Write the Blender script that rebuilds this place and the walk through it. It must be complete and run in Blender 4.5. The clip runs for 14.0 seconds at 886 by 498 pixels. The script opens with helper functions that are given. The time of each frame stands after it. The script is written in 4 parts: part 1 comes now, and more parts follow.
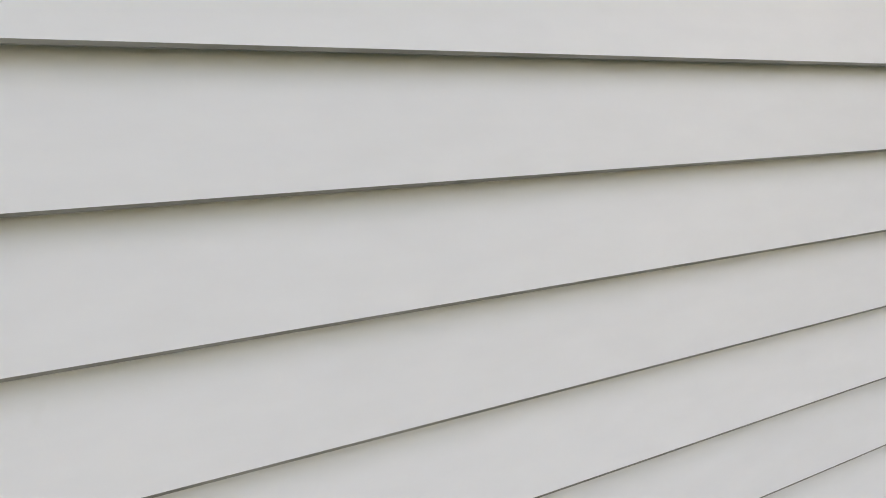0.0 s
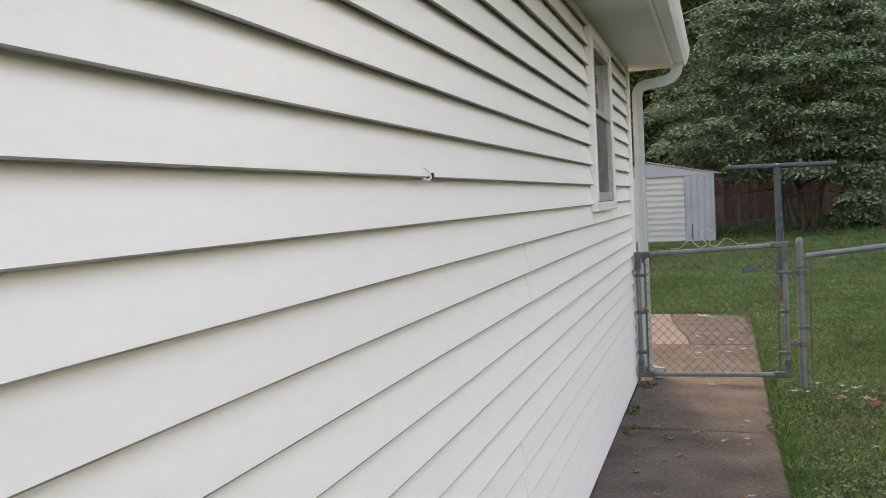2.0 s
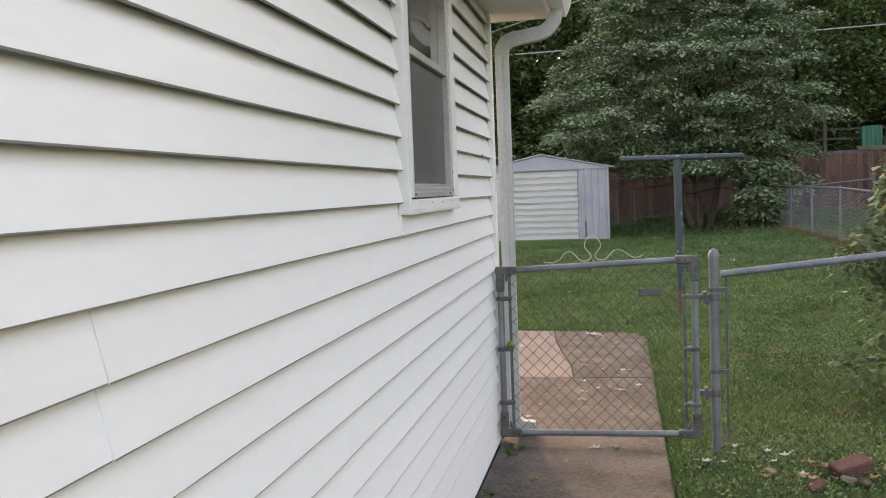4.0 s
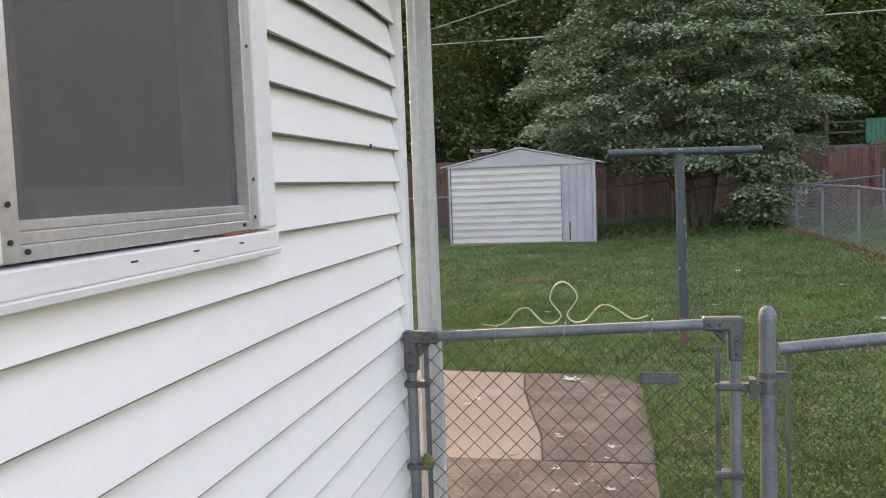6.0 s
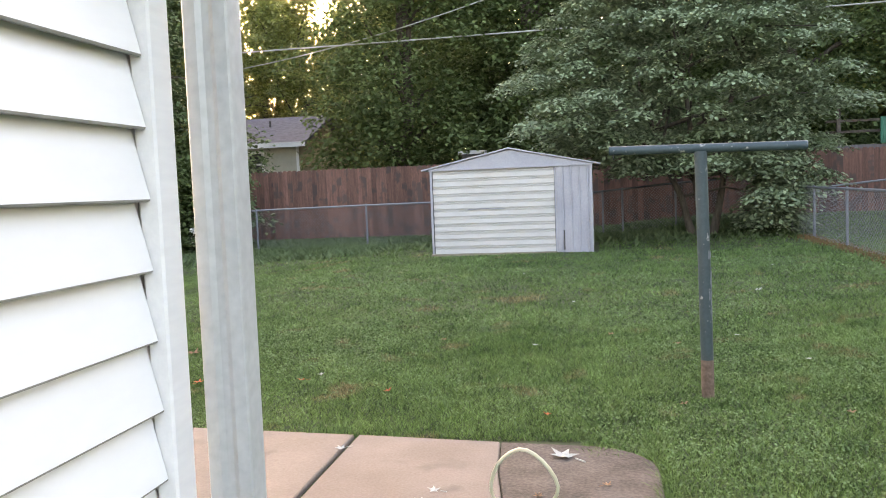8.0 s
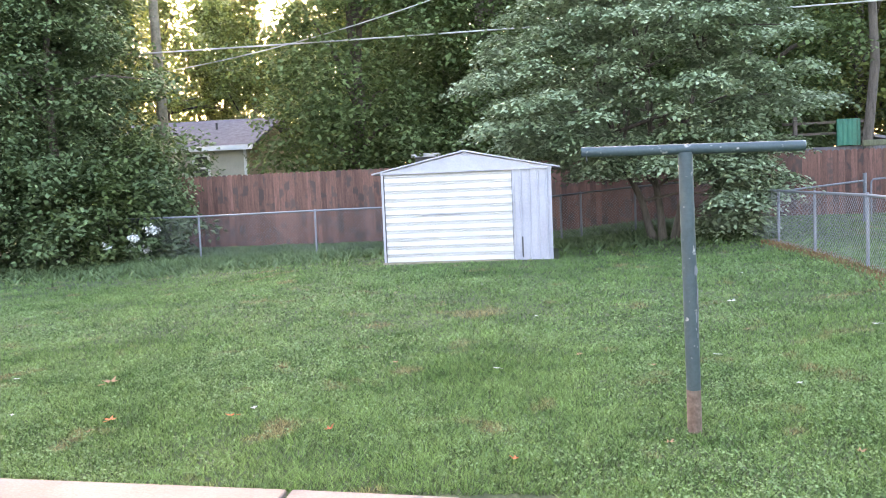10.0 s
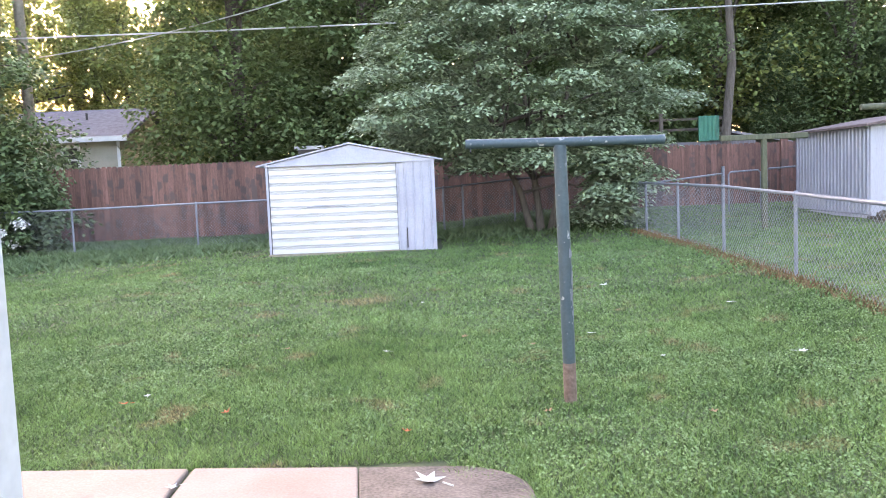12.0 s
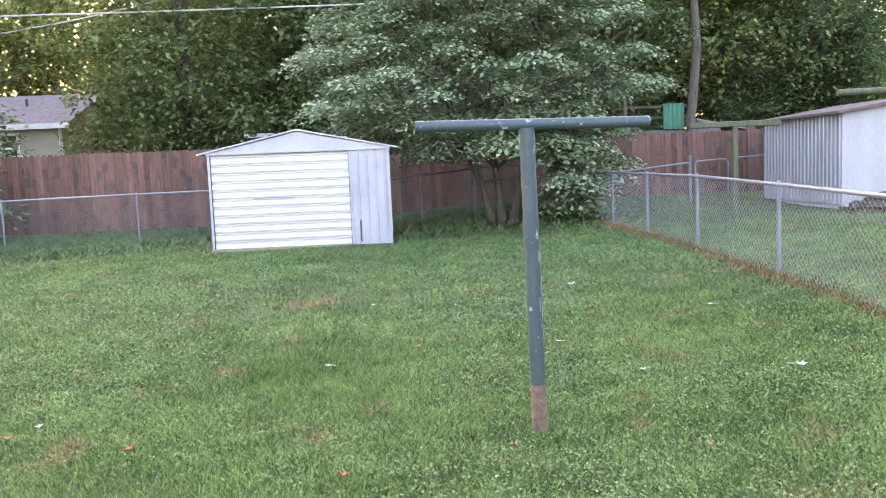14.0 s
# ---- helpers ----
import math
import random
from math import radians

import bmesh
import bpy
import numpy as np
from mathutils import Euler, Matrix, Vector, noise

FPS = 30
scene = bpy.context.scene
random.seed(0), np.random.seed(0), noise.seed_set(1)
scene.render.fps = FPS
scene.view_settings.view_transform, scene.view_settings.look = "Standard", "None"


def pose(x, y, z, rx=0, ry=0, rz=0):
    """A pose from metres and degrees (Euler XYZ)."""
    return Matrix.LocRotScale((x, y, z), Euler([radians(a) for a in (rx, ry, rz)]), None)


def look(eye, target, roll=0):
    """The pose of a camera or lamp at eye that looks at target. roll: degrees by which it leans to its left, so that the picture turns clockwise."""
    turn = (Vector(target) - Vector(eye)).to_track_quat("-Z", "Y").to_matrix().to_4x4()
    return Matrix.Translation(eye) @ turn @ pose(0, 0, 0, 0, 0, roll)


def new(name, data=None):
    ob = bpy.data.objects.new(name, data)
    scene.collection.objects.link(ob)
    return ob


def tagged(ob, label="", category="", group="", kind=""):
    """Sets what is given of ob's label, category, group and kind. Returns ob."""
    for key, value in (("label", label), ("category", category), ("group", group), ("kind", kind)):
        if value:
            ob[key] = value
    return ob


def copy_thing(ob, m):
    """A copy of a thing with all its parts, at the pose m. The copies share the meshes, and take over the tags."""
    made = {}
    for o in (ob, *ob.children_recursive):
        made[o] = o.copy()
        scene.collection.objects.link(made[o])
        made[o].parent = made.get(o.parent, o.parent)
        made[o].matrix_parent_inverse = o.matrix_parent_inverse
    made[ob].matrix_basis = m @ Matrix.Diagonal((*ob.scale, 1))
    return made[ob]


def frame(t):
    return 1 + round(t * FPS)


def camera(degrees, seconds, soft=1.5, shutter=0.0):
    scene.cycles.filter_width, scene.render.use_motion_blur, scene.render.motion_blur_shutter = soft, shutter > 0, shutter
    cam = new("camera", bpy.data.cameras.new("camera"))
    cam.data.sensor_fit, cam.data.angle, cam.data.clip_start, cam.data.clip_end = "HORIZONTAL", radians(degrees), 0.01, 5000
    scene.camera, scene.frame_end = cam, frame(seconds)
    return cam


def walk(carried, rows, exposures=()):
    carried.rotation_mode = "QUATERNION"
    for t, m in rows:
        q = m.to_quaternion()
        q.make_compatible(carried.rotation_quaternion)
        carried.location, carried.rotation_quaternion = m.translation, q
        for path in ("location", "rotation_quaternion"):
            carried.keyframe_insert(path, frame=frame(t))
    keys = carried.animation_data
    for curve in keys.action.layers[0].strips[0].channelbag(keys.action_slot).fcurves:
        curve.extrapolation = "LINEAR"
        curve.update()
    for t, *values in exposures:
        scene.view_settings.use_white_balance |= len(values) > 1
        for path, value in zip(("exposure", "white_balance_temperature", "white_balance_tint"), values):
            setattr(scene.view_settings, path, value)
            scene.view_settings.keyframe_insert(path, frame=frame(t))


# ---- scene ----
cam = camera(55.7, 14.0, soft=1.0)
PATH = [
    (0, (0.592, 0.435, 1.516), (-1.038, 1.522, 1.113), 0.5),
    (0.5, (0.619, 1.014, 1.5), (-0.784, 2.417, 1.248), -0.6),
    (1, (0.647, 1.552, 1.489), (-0.422, 3.235, 1.331), -1.2),
    (1.5, (0.645, 2.19, 1.462), (-0.18, 4.01, 1.355), -2.6),
    (2, (0.65, 2.652, 1.468), (0.022, 4.548, 1.363), -3.0),
    (2.5, (0.668, 3.112, 1.446), (0.193, 5.052, 1.333), -3.0),
    (3, (0.662, 3.615, 1.456), (0.24, 5.566, 1.326), -2.7),
    (3.2, (0.672, 3.81, 1.454), (0.253, 5.763, 1.329), -2.6),
    (5.3, (0.695, 5.841, 1.484), (0.315, 7.799, 1.334), -2.1),
    (5.5, (0.683, 6.04, 1.508), (0.304, 7.998, 1.361), -2.2),
    (6, (0.695, 6.52, 1.515), (0.318, 8.478, 1.365), -2.1),
    (6.5, (0.689, 6.958, 1.538), (0.314, 8.917, 1.391), -2.4),
    (7, (0.679, 7.37, 1.545), (0.304, 9.329, 1.4), -2.6),
    (7.2, (0.695, 7.535, 1.517), (0.321, 9.495, 1.374), -2.4),
    (9.3, (0.576, 8.929, 1.573), (0.218, 10.892, 1.429), -2.3),
    (9.5, (0.565, 8.96, 1.573), (0.222, 10.925, 1.433), -2.4),
    (10, (0.554, 9.011, 1.557), (0.293, 10.989, 1.417), -2.4),
    (10.5, (0.558, 8.978, 1.558), (0.423, 10.968, 1.402), -2.6),
    (11, (0.556, 8.855, 1.557), (0.46, 10.847, 1.401), -2.5),
    (11.5, (0.512, 8.772, 1.548), (0.44, 10.764, 1.394), -2.4),
    (12, (0.516, 8.707, 1.534), (0.534, 10.7, 1.367), -2.4),
    (12.5, (0.516, 8.79, 1.537), (0.614, 10.778, 1.344), -2.5),
    (13, (0.534, 9.09, 1.522), (0.639, 11.078, 1.328), -2.4),
    (13.5, (0.646, 9.429, 1.491), (0.77, 11.415, 1.295), -2.3),
    (14, (0.615, 9.599, 1.529), (0.724, 11.587, 1.333), -2.4),
]
walk(cam, [(t, look(eye, target, roll)) for t, eye, target, roll in PATH],
     [(0, 2.6, 8900, 26), (3, 2.85, 8800, 26), (5.3, 2.88, 8500, 27), (6.5, 3.12, 8400, 28), (7.2, 3.12, 8400, 28), (9.3, 4.3, 7900, 21), (10.2, 4.27, 7300, 29), (11, 4.25, 7200, 31), (14, 4.24, 7500, 30)])

# ---- light ----
SUN_AZ, SUN_EL = radians(20), radians(13)
world = bpy.data.worlds.new("evening_sky")
scene.world = world
world.use_nodes = True
wn = world.node_tree
sky = wn.nodes.new("ShaderNodeTexSky")
sky.sky_type, sky.sun_disc = "NISHITA", False
sky.sun_elevation, sky.sun_rotation = SUN_EL, -SUN_AZ
sky.air_density, sky.dust_density, sky.ozone_density = 1.0, 4.0, 1.0
wn.links.new(sky.outputs[0], wn.nodes["Background"].inputs[0])
wn.nodes["Background"].inputs[1].default_value = 0.15
sun = new("sun", bpy.data.lights.new("sun", "SUN"))
sun.data.energy, sun.data.angle, sun.data.color = 0.5, radians(12), (1.0, 0.82, 0.6)
sun.matrix_world = look((-30 * math.sin(SUN_AZ), 30 * math.cos(SUN_AZ), 30 * math.tan(SUN_EL)), (0, 0, 0))

# ---- materials ----


def mat(name, a, b, scale=8.0, rough=0.6, metal=0.0, bump=0.15, fine=60.0, stretch=(1, 1, 1), vary=0.0, island=0.0, translucent=0.0, spec=0.5, spots=None):
    """Two-tone noise surface with a fine grain; vary: by object; island: by loose piece; spots: (colour, scale, amount)."""
    m = bpy.data.materials.new(name)
    m.use_nodes = True
    nt = m.node_tree
    n, l = nt.nodes, nt.links
    bs = n["Principled BSDF"]
    tc = n.new("ShaderNodeTexCoord")
    mp = n.new("ShaderNodeMapping")
    mp.inputs["Scale"].default_value = stretch
    place = tc.outputs["Object"]
    if vary:
        shift = n.new("ShaderNodeVectorMath")
        shift.operation = "MULTIPLY_ADD"
        l.new(n.new("ShaderNodeObjectInfo").outputs["Random"], shift.inputs[0])
        shift.inputs[1].default_value = (23.0, 31.0, 47.0)
        l.new(place, shift.inputs[2])
        place = shift.outputs[0]
    l.new(place, mp.inputs[0])
    big = n.new("ShaderNodeTexNoise")
    big.inputs["Scale"].default_value, big.inputs["Detail"].default_value = scale, 5
    l.new(mp.outputs[0], big.inputs[0])
    grain = n.new("ShaderNodeTexNoise")
    grain.inputs["Scale"].default_value, grain.inputs["Detail"].default_value = fine, 4
    l.new(mp.outputs[0], grain.inputs[0])
    add = n.new("ShaderNodeMath")
    add.operation = "MULTIPLY_ADD"
    add.inputs[1].default_value = 0.45
    l.new(grain.outputs[0], add.inputs[0])
    sc = n.new("ShaderNodeMath")
    sc.operation = "MULTIPLY"
    sc.inputs[1].default_value = 0.55
    l.new(big.outputs[0], sc.inputs[0])
    l.new(sc.outputs[0], add.inputs[2])
    ramp = n.new("ShaderNodeValToRGB")
    ramp.color_ramp.elements[0].position, ramp.color_ramp.elements[1].position = 0.36, 0.64
    ramp.color_ramp.elements[0].color, ramp.color_ramp.elements[1].color = (*a, 1), (*b, 1)
    l.new(add.outputs[0], ramp.inputs[0])
    col = ramp.outputs[0]
    if spots:
        sn = n.new("ShaderNodeTexNoise")
        sn.inputs["Scale"].default_value, sn.inputs["Detail"].default_value = spots[1], 6
        l.new(place, sn.inputs[0])
        sr = n.new("ShaderNodeMapRange")
        sr.inputs[1].default_value, sr.inputs[2].default_value = 1 - spots[2], 1 - spots[2] + 0.08
        l.new(sn.outputs[0], sr.inputs[0])
        mx = n.new("ShaderNodeMix")
        mx.data_type = "RGBA"
        l.new(sr.outputs[0], mx.inputs[0])
        l.new(col, mx.inputs[6])
        mx.inputs[7].default_value = (*spots[0], 1)
        col = mx.outputs[2]
    for amount, node, socket in ((vary, "ShaderNodeObjectInfo", "Random"), (island, "ShaderNodeNewGeometry", "Random Per Island")):
        if amount:
            src = n.new(node)
            mr = n.new("ShaderNodeMapRange")
            mr.inputs[3].default_value, mr.inputs[4].default_value = 1 - amount, 1 + amount
            l.new(src.outputs[socket], mr.inputs[0])
            hs = n.new("ShaderNodeHueSaturation")
            l.new(mr.outputs[0], hs.inputs["Value"])
            l.new(col, hs.inputs["Color"])
            col = hs.outputs[0]
    l.new(col, bs.inputs["Base Color"])
    bs.inputs["Roughness"].default_value, bs.inputs["Metallic"].default_value = rough, metal
    bs.inputs["Specular IOR Level"].default_value = spec
    if bump:
        bp = n.new("ShaderNodeBump")
        bp.inputs["Strength"].default_value, bp.inputs["Distance"].default_value = bump, 0.01
        l.new(add.outputs[0], bp.inputs["Height"])
        l.new(bp.outputs[0], bs.inputs["Normal"])
    if translucent:
        tr = n.new("ShaderNodeBsdfTranslucent")
        l.new(col, tr.inputs[0])
        ms = n.new("ShaderNodeMixShader")
        ms.inputs[0].default_value = translucent
        l.new(bs.outputs[0], ms.inputs[1])
        l.new(tr.outputs[0], ms.inputs[2])
        l.new(ms.outputs[0], n["Material Output"].inputs[0])
    return m


# lap shadow put into the colour: darker vinyl for plank undersides
LAPSHADE = mat("shaded_vinyl_edge", (0.2, 0.195, 0.17), (0.36, 0.35, 0.32), 6, 0.7, 0, 0.05, 40, stretch=(1, 0.3, 1))
VINYL = mat("white_vinyl", (0.82, 0.82, 0.81), (0.86, 0.86, 0.85), 0.8, 0.4, 0, 0.03, 40, stretch=(1, 0.3, 1), vary=0.015, spots=((0.7, 0.7, 0.65), 3.1, 0.24))
TRIM = mat("white_trim_paint", (0.74, 0.74, 0.74), (0.82, 0.82, 0.81), 3, 0.45, 0, 0.1, 90, stretch=(1, 0.15, 1))
SOFFIT = mat("soffit_paint", (0.55, 0.55, 0.52), (0.66, 0.66, 0.63), 2, 0.55, 0, 0.05)
ALU = mat("weathered_aluminium", (0.42, 0.42, 0.42), (0.56, 0.56, 0.56), 5, 0.42, 0.6, 0.05, 80)
DOWNPIPE = mat("dull_white_downpipe", (0.4, 0.42, 0.42), (0.52, 0.54, 0.54), 3, 0.4, 0.1, 0.05, 50, spots=((0.35, 0.34, 0.31), 6, 0.32))
GALV = mat("galvanised_steel", (0.115, 0.13, 0.145), (0.215, 0.235, 0.255), 9, 0.55, 0.4, 0.1, 120, spots=((0.12, 0.1, 0.08), 12, 0.36))
GALVD = mat("dull_steel_fittings", (0.075, 0.078, 0.082), (0.16, 0.165, 0.17), 14, 0.55, 0.6, 0.15, 150)
WIRE = mat("fence_wire", (0.17, 0.18, 0.2), (0.25, 0.26, 0.28), 20, 0.5, 0.3, 0)
PALEGALV = mat("pale_galvanised_steel", (0.13, 0.145, 0.17), (0.2, 0.215, 0.24), 9, 0.5, 0.3, 0.1, 120, spots=((0.2, 0.19, 0.18), 12, 0.3))
WIREDARK = mat("gate_wire", (0.04, 0.038, 0.035), (0.085, 0.08, 0.075), 20, 0.7, 0.2, 0)
GOLDWIRE = mat("painted_ornament_wire", (0.42, 0.4, 0.27), (0.55, 0.53, 0.4), 20, 0.45, 0.2, 0)
CONCRETE = mat("weathered_concrete", (0.028, 0.023, 0.019), (0.13, 0.11, 0.093), 3.2, 0.85, 0, 0.9, 55, vary=0.08, spots=((0.05, 0.042, 0.036), 1.3, 0.42))
CONCTAN = mat("pale_concrete", (0.15, 0.122, 0.1), (0.21, 0.178, 0.15), 2.0, 0.85, 0, 0.4, 70, vary=0.04, spots=((0.13, 0.108, 0.09), 2.3, 0.4))
DIRT = mat("crack_dirt", (0.02, 0.018, 0.014), (0.05, 0.042, 0.03), 20, 0.95)
SOIL = mat("lawn_soil", (0.022, 0.036, 0.012), (0.05, 0.07, 0.024), 1.4, 0.95, 0, 0.5, 45, spots=((0.15, 0.12, 0.06), 3.0, 0.33))
BLADE = mat("grass_blades", (0.06, 0.12, 0.03), (0.145, 0.24, 0.074), 0.9, 0.7, 0, 0, 3.0, island=0.75, translucent=0.3, spec=0.3, spots=((0.2, 0.175, 0.08), 1.7, 0.4))
CLOVER = mat("clover_leaves", (0.088, 0.155, 0.058), (0.18, 0.28, 0.12), 3, 0.75, 0, 0, 9, island=0.35, translucent=0.2, spec=0.12)
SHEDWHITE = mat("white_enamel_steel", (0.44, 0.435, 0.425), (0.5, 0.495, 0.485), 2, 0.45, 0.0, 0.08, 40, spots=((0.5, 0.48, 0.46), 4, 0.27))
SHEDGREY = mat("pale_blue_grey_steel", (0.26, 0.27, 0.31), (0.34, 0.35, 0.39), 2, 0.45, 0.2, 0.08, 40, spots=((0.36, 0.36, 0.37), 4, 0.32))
NEARSHED = mat("dull_pale_steel", (0.3, 0.3, 0.32), (0.38, 0.38, 0.4), 2, 0.55, 0.0, 0.08, 40, stretch=(1, 1, 0.2), spots=((0.24, 0.23, 0.22), 3, 0.34))
DARKMETAL = mat("dark_metal", (0.03, 0.03, 0.032), (0.07, 0.07, 0.07), 10, 0.5, 0.4)
GREENPIPE = mat("blue_green_painted_pipe", (0.022, 0.045, 0.052), (0.04, 0.068, 0.075), 6, 0.55, 0.1, 0.2, 60, spots=((0.3, 0.31, 0.3), 22, 0.36))
RUST = mat("rusted_pipe", (0.09, 0.058, 0.042), (0.18, 0.125, 0.095), 18, 0.9, 0, 0.4)
FENCEWOOD = mat("red_brown_fence_wood", (0.078, 0.04, 0.031), (0.185, 0.092, 0.068), 3, 0.9, 0, 0.4, 26, stretch=(6, 6, 0.5), vary=0.3, spots=((0.075, 0.05, 0.043), 2.6, 0.46))
GREYWOOD = mat("grey_weathered_wood", (0.09, 0.085, 0.09), (0.17, 0.16, 0.165), 3, 0.9, 0, 0.4, 26, stretch=(6, 6, 0.5), vary=0.25)
GREENWOOD = mat("mossy_wooden_post", (0.055, 0.06, 0.035), (0.11, 0.115, 0.07), 4, 0.9, 0, 0.4, 30, stretch=(5, 5, 0.6))
BARK = mat("tree_bark", (0.045, 0.036, 0.028), (0.12, 0.1, 0.08), 5, 0.95, 0, 0.8, 30, stretch=(4, 4, 0.7))
LEAFBLUE = mat("grey_green_leaves", (0.165, 0.23, 0.125), (0.265, 0.335, 0.21), 1.2, 0.65, 0, 0, 5, island=0.3, translucent=0.22, spec=0.25)
LEAFMID = mat("green_leaves", (0.075, 0.12, 0.045), (0.14, 0.195, 0.075), 0.6, 0.65, 0, 0, 3, island=0.35, translucent=0.35, spec=0.2)
LEAFWARM = mat("yellow_green_leaves", (0.14, 0.18, 0.045), (0.24, 0.27, 0.085), 0.5, 0.55, 0, 0, 3, island=0.4, translucent=0.45)
LEAFDARK = mat("dark_green_leaves", (0.07, 0.115, 0.05), (0.14, 0.2, 0.09), 0.7, 0.6, 0, 0, 4, island=0.35, translucent=0.25, spec=0.25)
SHINGLE = mat("grey_shingles", (0.06, 0.058, 0.066), (0.12, 0.115, 0.13), 5, 0.9, 0, 0.4, 40, vary=0.15)
CREAM = mat("cream_siding_paint", (0.4, 0.38, 0.31), (0.5, 0.48, 0.4), 2, 0.6, 0, 0.05)
TAN = mat("tan_gable_siding", (0.26, 0.22, 0.14), (0.36, 0.31, 0.21), 2, 0.7, 0, 0.1)
GREENSHEET = mat("green_corrugated_sheet", (0.02, 0.13, 0.085), (0.035, 0.19, 0.125), 4, 0.5)
BRICK = mat("red_brick", (0.07, 0.032, 0.026), (0.13, 0.06, 0.048), 9, 0.9, 0, 0.5)
STONE = mat("pale_stone", (0.16, 0.14, 0.1), (0.25, 0.22, 0.16), 9, 0.9, 0, 0.5)
DEADLEAF = mat("brown_dead_leaf", (0.2, 0.11, 0.06), (0.36, 0.22, 0.12), 30, 0.8, vary=0.3)
REDLEAF = mat("orange_dead_leaf", (0.4, 0.09, 0.03), (0.55, 0.16, 0.06), 30, 0.8, vary=0.2)
PALELEAF = mat("pale_leaf_underside", (0.34, 0.36, 0.33), (0.48, 0.5, 0.45), 30, 0.7)
CABLE = mat("pale_overhead_cable", (0.3, 0.3, 0.29), (0.42, 0.42, 0.4), 5, 0.5)
FLOWER = mat("white_flowers", (0.72, 0.72, 0.7), (0.8, 0.8, 0.78), 9, 0.7)
CURTAIN = mat("pale_curtain", (0.4, 0.4, 0.4), (0.55, 0.55, 0.54), 3, 0.9)
# unlit look of the room painted into its dark grey walls
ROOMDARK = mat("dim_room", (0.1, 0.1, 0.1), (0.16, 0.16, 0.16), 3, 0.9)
REDPAINT = mat("red_sill_paint", (0.3, 0.05, 0.03), (0.4, 0.1, 0.07), 20, 0.7)
BLACK = mat("black_rubber", (0.02, 0.02, 0.02), (0.04, 0.04, 0.04), 20, 0.7)
ROOFEDGE = mat("brown_roof_edge", (0.09, 0.065, 0.06), (0.16, 0.12, 0.11), 8, 0.9)
STRAW = mat("dry_straw_grass", (0.13, 0.075, 0.03), (0.2, 0.12, 0.055), 6, 0.9, island=0.3)

GLASS = bpy.data.materials.new("window_glass")
GLASS.use_nodes = True
_g = GLASS.node_tree.nodes["Principled BSDF"]
_g.inputs["Roughness"].default_value, _g.inputs["Transmission Weight"].default_value, _g.inputs["IOR"].default_value = 0.02, 1.0, 1.45
SCREEN = bpy.data.materials.new("insect_screen")
SCREEN.use_nodes = True
_n = SCREEN.node_tree
_n.nodes["Principled BSDF"].inputs["Base Color"].default_value = (0.17, 0.17, 0.175, 1)
_t = _n.nodes.new("ShaderNodeBsdfTransparent")
_m = _n.nodes.new("ShaderNodeMixShader")
_m.inputs[0].default_value = 0.42
_n.links.new(_t.outputs[0], _m.inputs[1])
_n.links.new(_n.nodes["Principled BSDF"].outputs[0], _m.inputs[2])
_n.links.new(_m.outputs[0], _n.nodes["Material Output"].inputs[0])

# ---- mesh helpers ----


class Build:
    """Collects vertices and faces of one mesh."""

    def __init__(self):
        self.v, self.f = [], []

    def box(self, x0, x1, y0, y1, z0, z1):
        b = len(self.v)
        self.v += [(x, y, z) for x in (x0, x1) for y in (y0, y1) for z in (z0, z1)]
        self.f += [tuple(b + i for i in q) for q in ((0, 1, 3, 2), (4, 6, 7, 5), (0, 4, 5, 1), (2, 3, 7, 6), (0, 2, 6, 4), (1, 5, 7, 3))]
        return self

    def tube(self, points, radii, n=8, caps=True):
        """A tube along points; radii: one or one for each point."""
        pts = [Vector(p) for p in points]
        if not hasattr(radii, "__len__"):
            radii = [radii] * len(pts)
        b = len(self.v)
        side = None
        for i, p in enumerate(pts):
            way = (pts[min(i + 1, len(pts) - 1)] - pts[max(i - 1, 0)]).normalized()
            if side is None:
                side = way.orthogonal().normalized()
            side = (side - way * side.dot(way)).normalized()
            up = way.cross(side)
            for k in range(n):
                a = 2 * math.pi * k / n
                self.v.append(tuple(p + (side * math.cos(a) + up * math.sin(a)) * radii[i]))
        for i in range(len(pts) - 1):
            for k in range(n):
                k2 = (k + 1) % n
                self.f.append((b + i * n + k, b + i * n + k2, b + (i + 1) * n + k2, b + (i + 1) * n + k))
        if caps:
            self.f.append(tuple(b + k for k in reversed(range(n))))
            self.f.append(tuple(b + (len(pts) - 1) * n + k for k in range(n)))
        return self

    def prism(self, outline, axis, a, b):
        """Extrudes a 2D outline along an axis from a to b. axis x: outline is (y, z); y: (x, z); z: (x, y)."""
        k = len(self.v)
        n = len(outline)
        for d in (a, b):
            for p, q in outline:
                self.v.append({"x": (d, p, q), "y": (p, d, q), "z": (p, q, d)}[axis])
        self.f.append(tuple(k + i for i in range(n)))
        self.f.append(tuple(k + n + i for i in reversed(range(n))))
        for i in range(n):
            j = (i + 1) % n
            self.f.append((k + i, k + n + i, k + n + j, k + j))
        return self

    def mesh(self, name, material, smooth=False, bevel=0.0):
        me = bpy.data.meshes.new(name)
        me.from_pydata(self.v, [], self.f)
        bm = bmesh.new()
        bm.from_mesh(me)
        bmesh.ops.recalc_face_normals(bm, faces=bm.faces)
        if bevel:
            bmesh.ops.bevel(bm, geom=[e for e in bm.edges if len(e.link_faces) == 2 and e.calc_face_angle(0) > 0.6], offset=bevel, segments=1, affect="EDGES")
        bm.to_mesh(me)
        bm.free()
        me.materials.append(material)
        if smooth:
            me.polygons.foreach_set("use_smooth", [True] * len(me.polygons))
            me.set_sharp_from_angle(angle=radians(40))
        return me


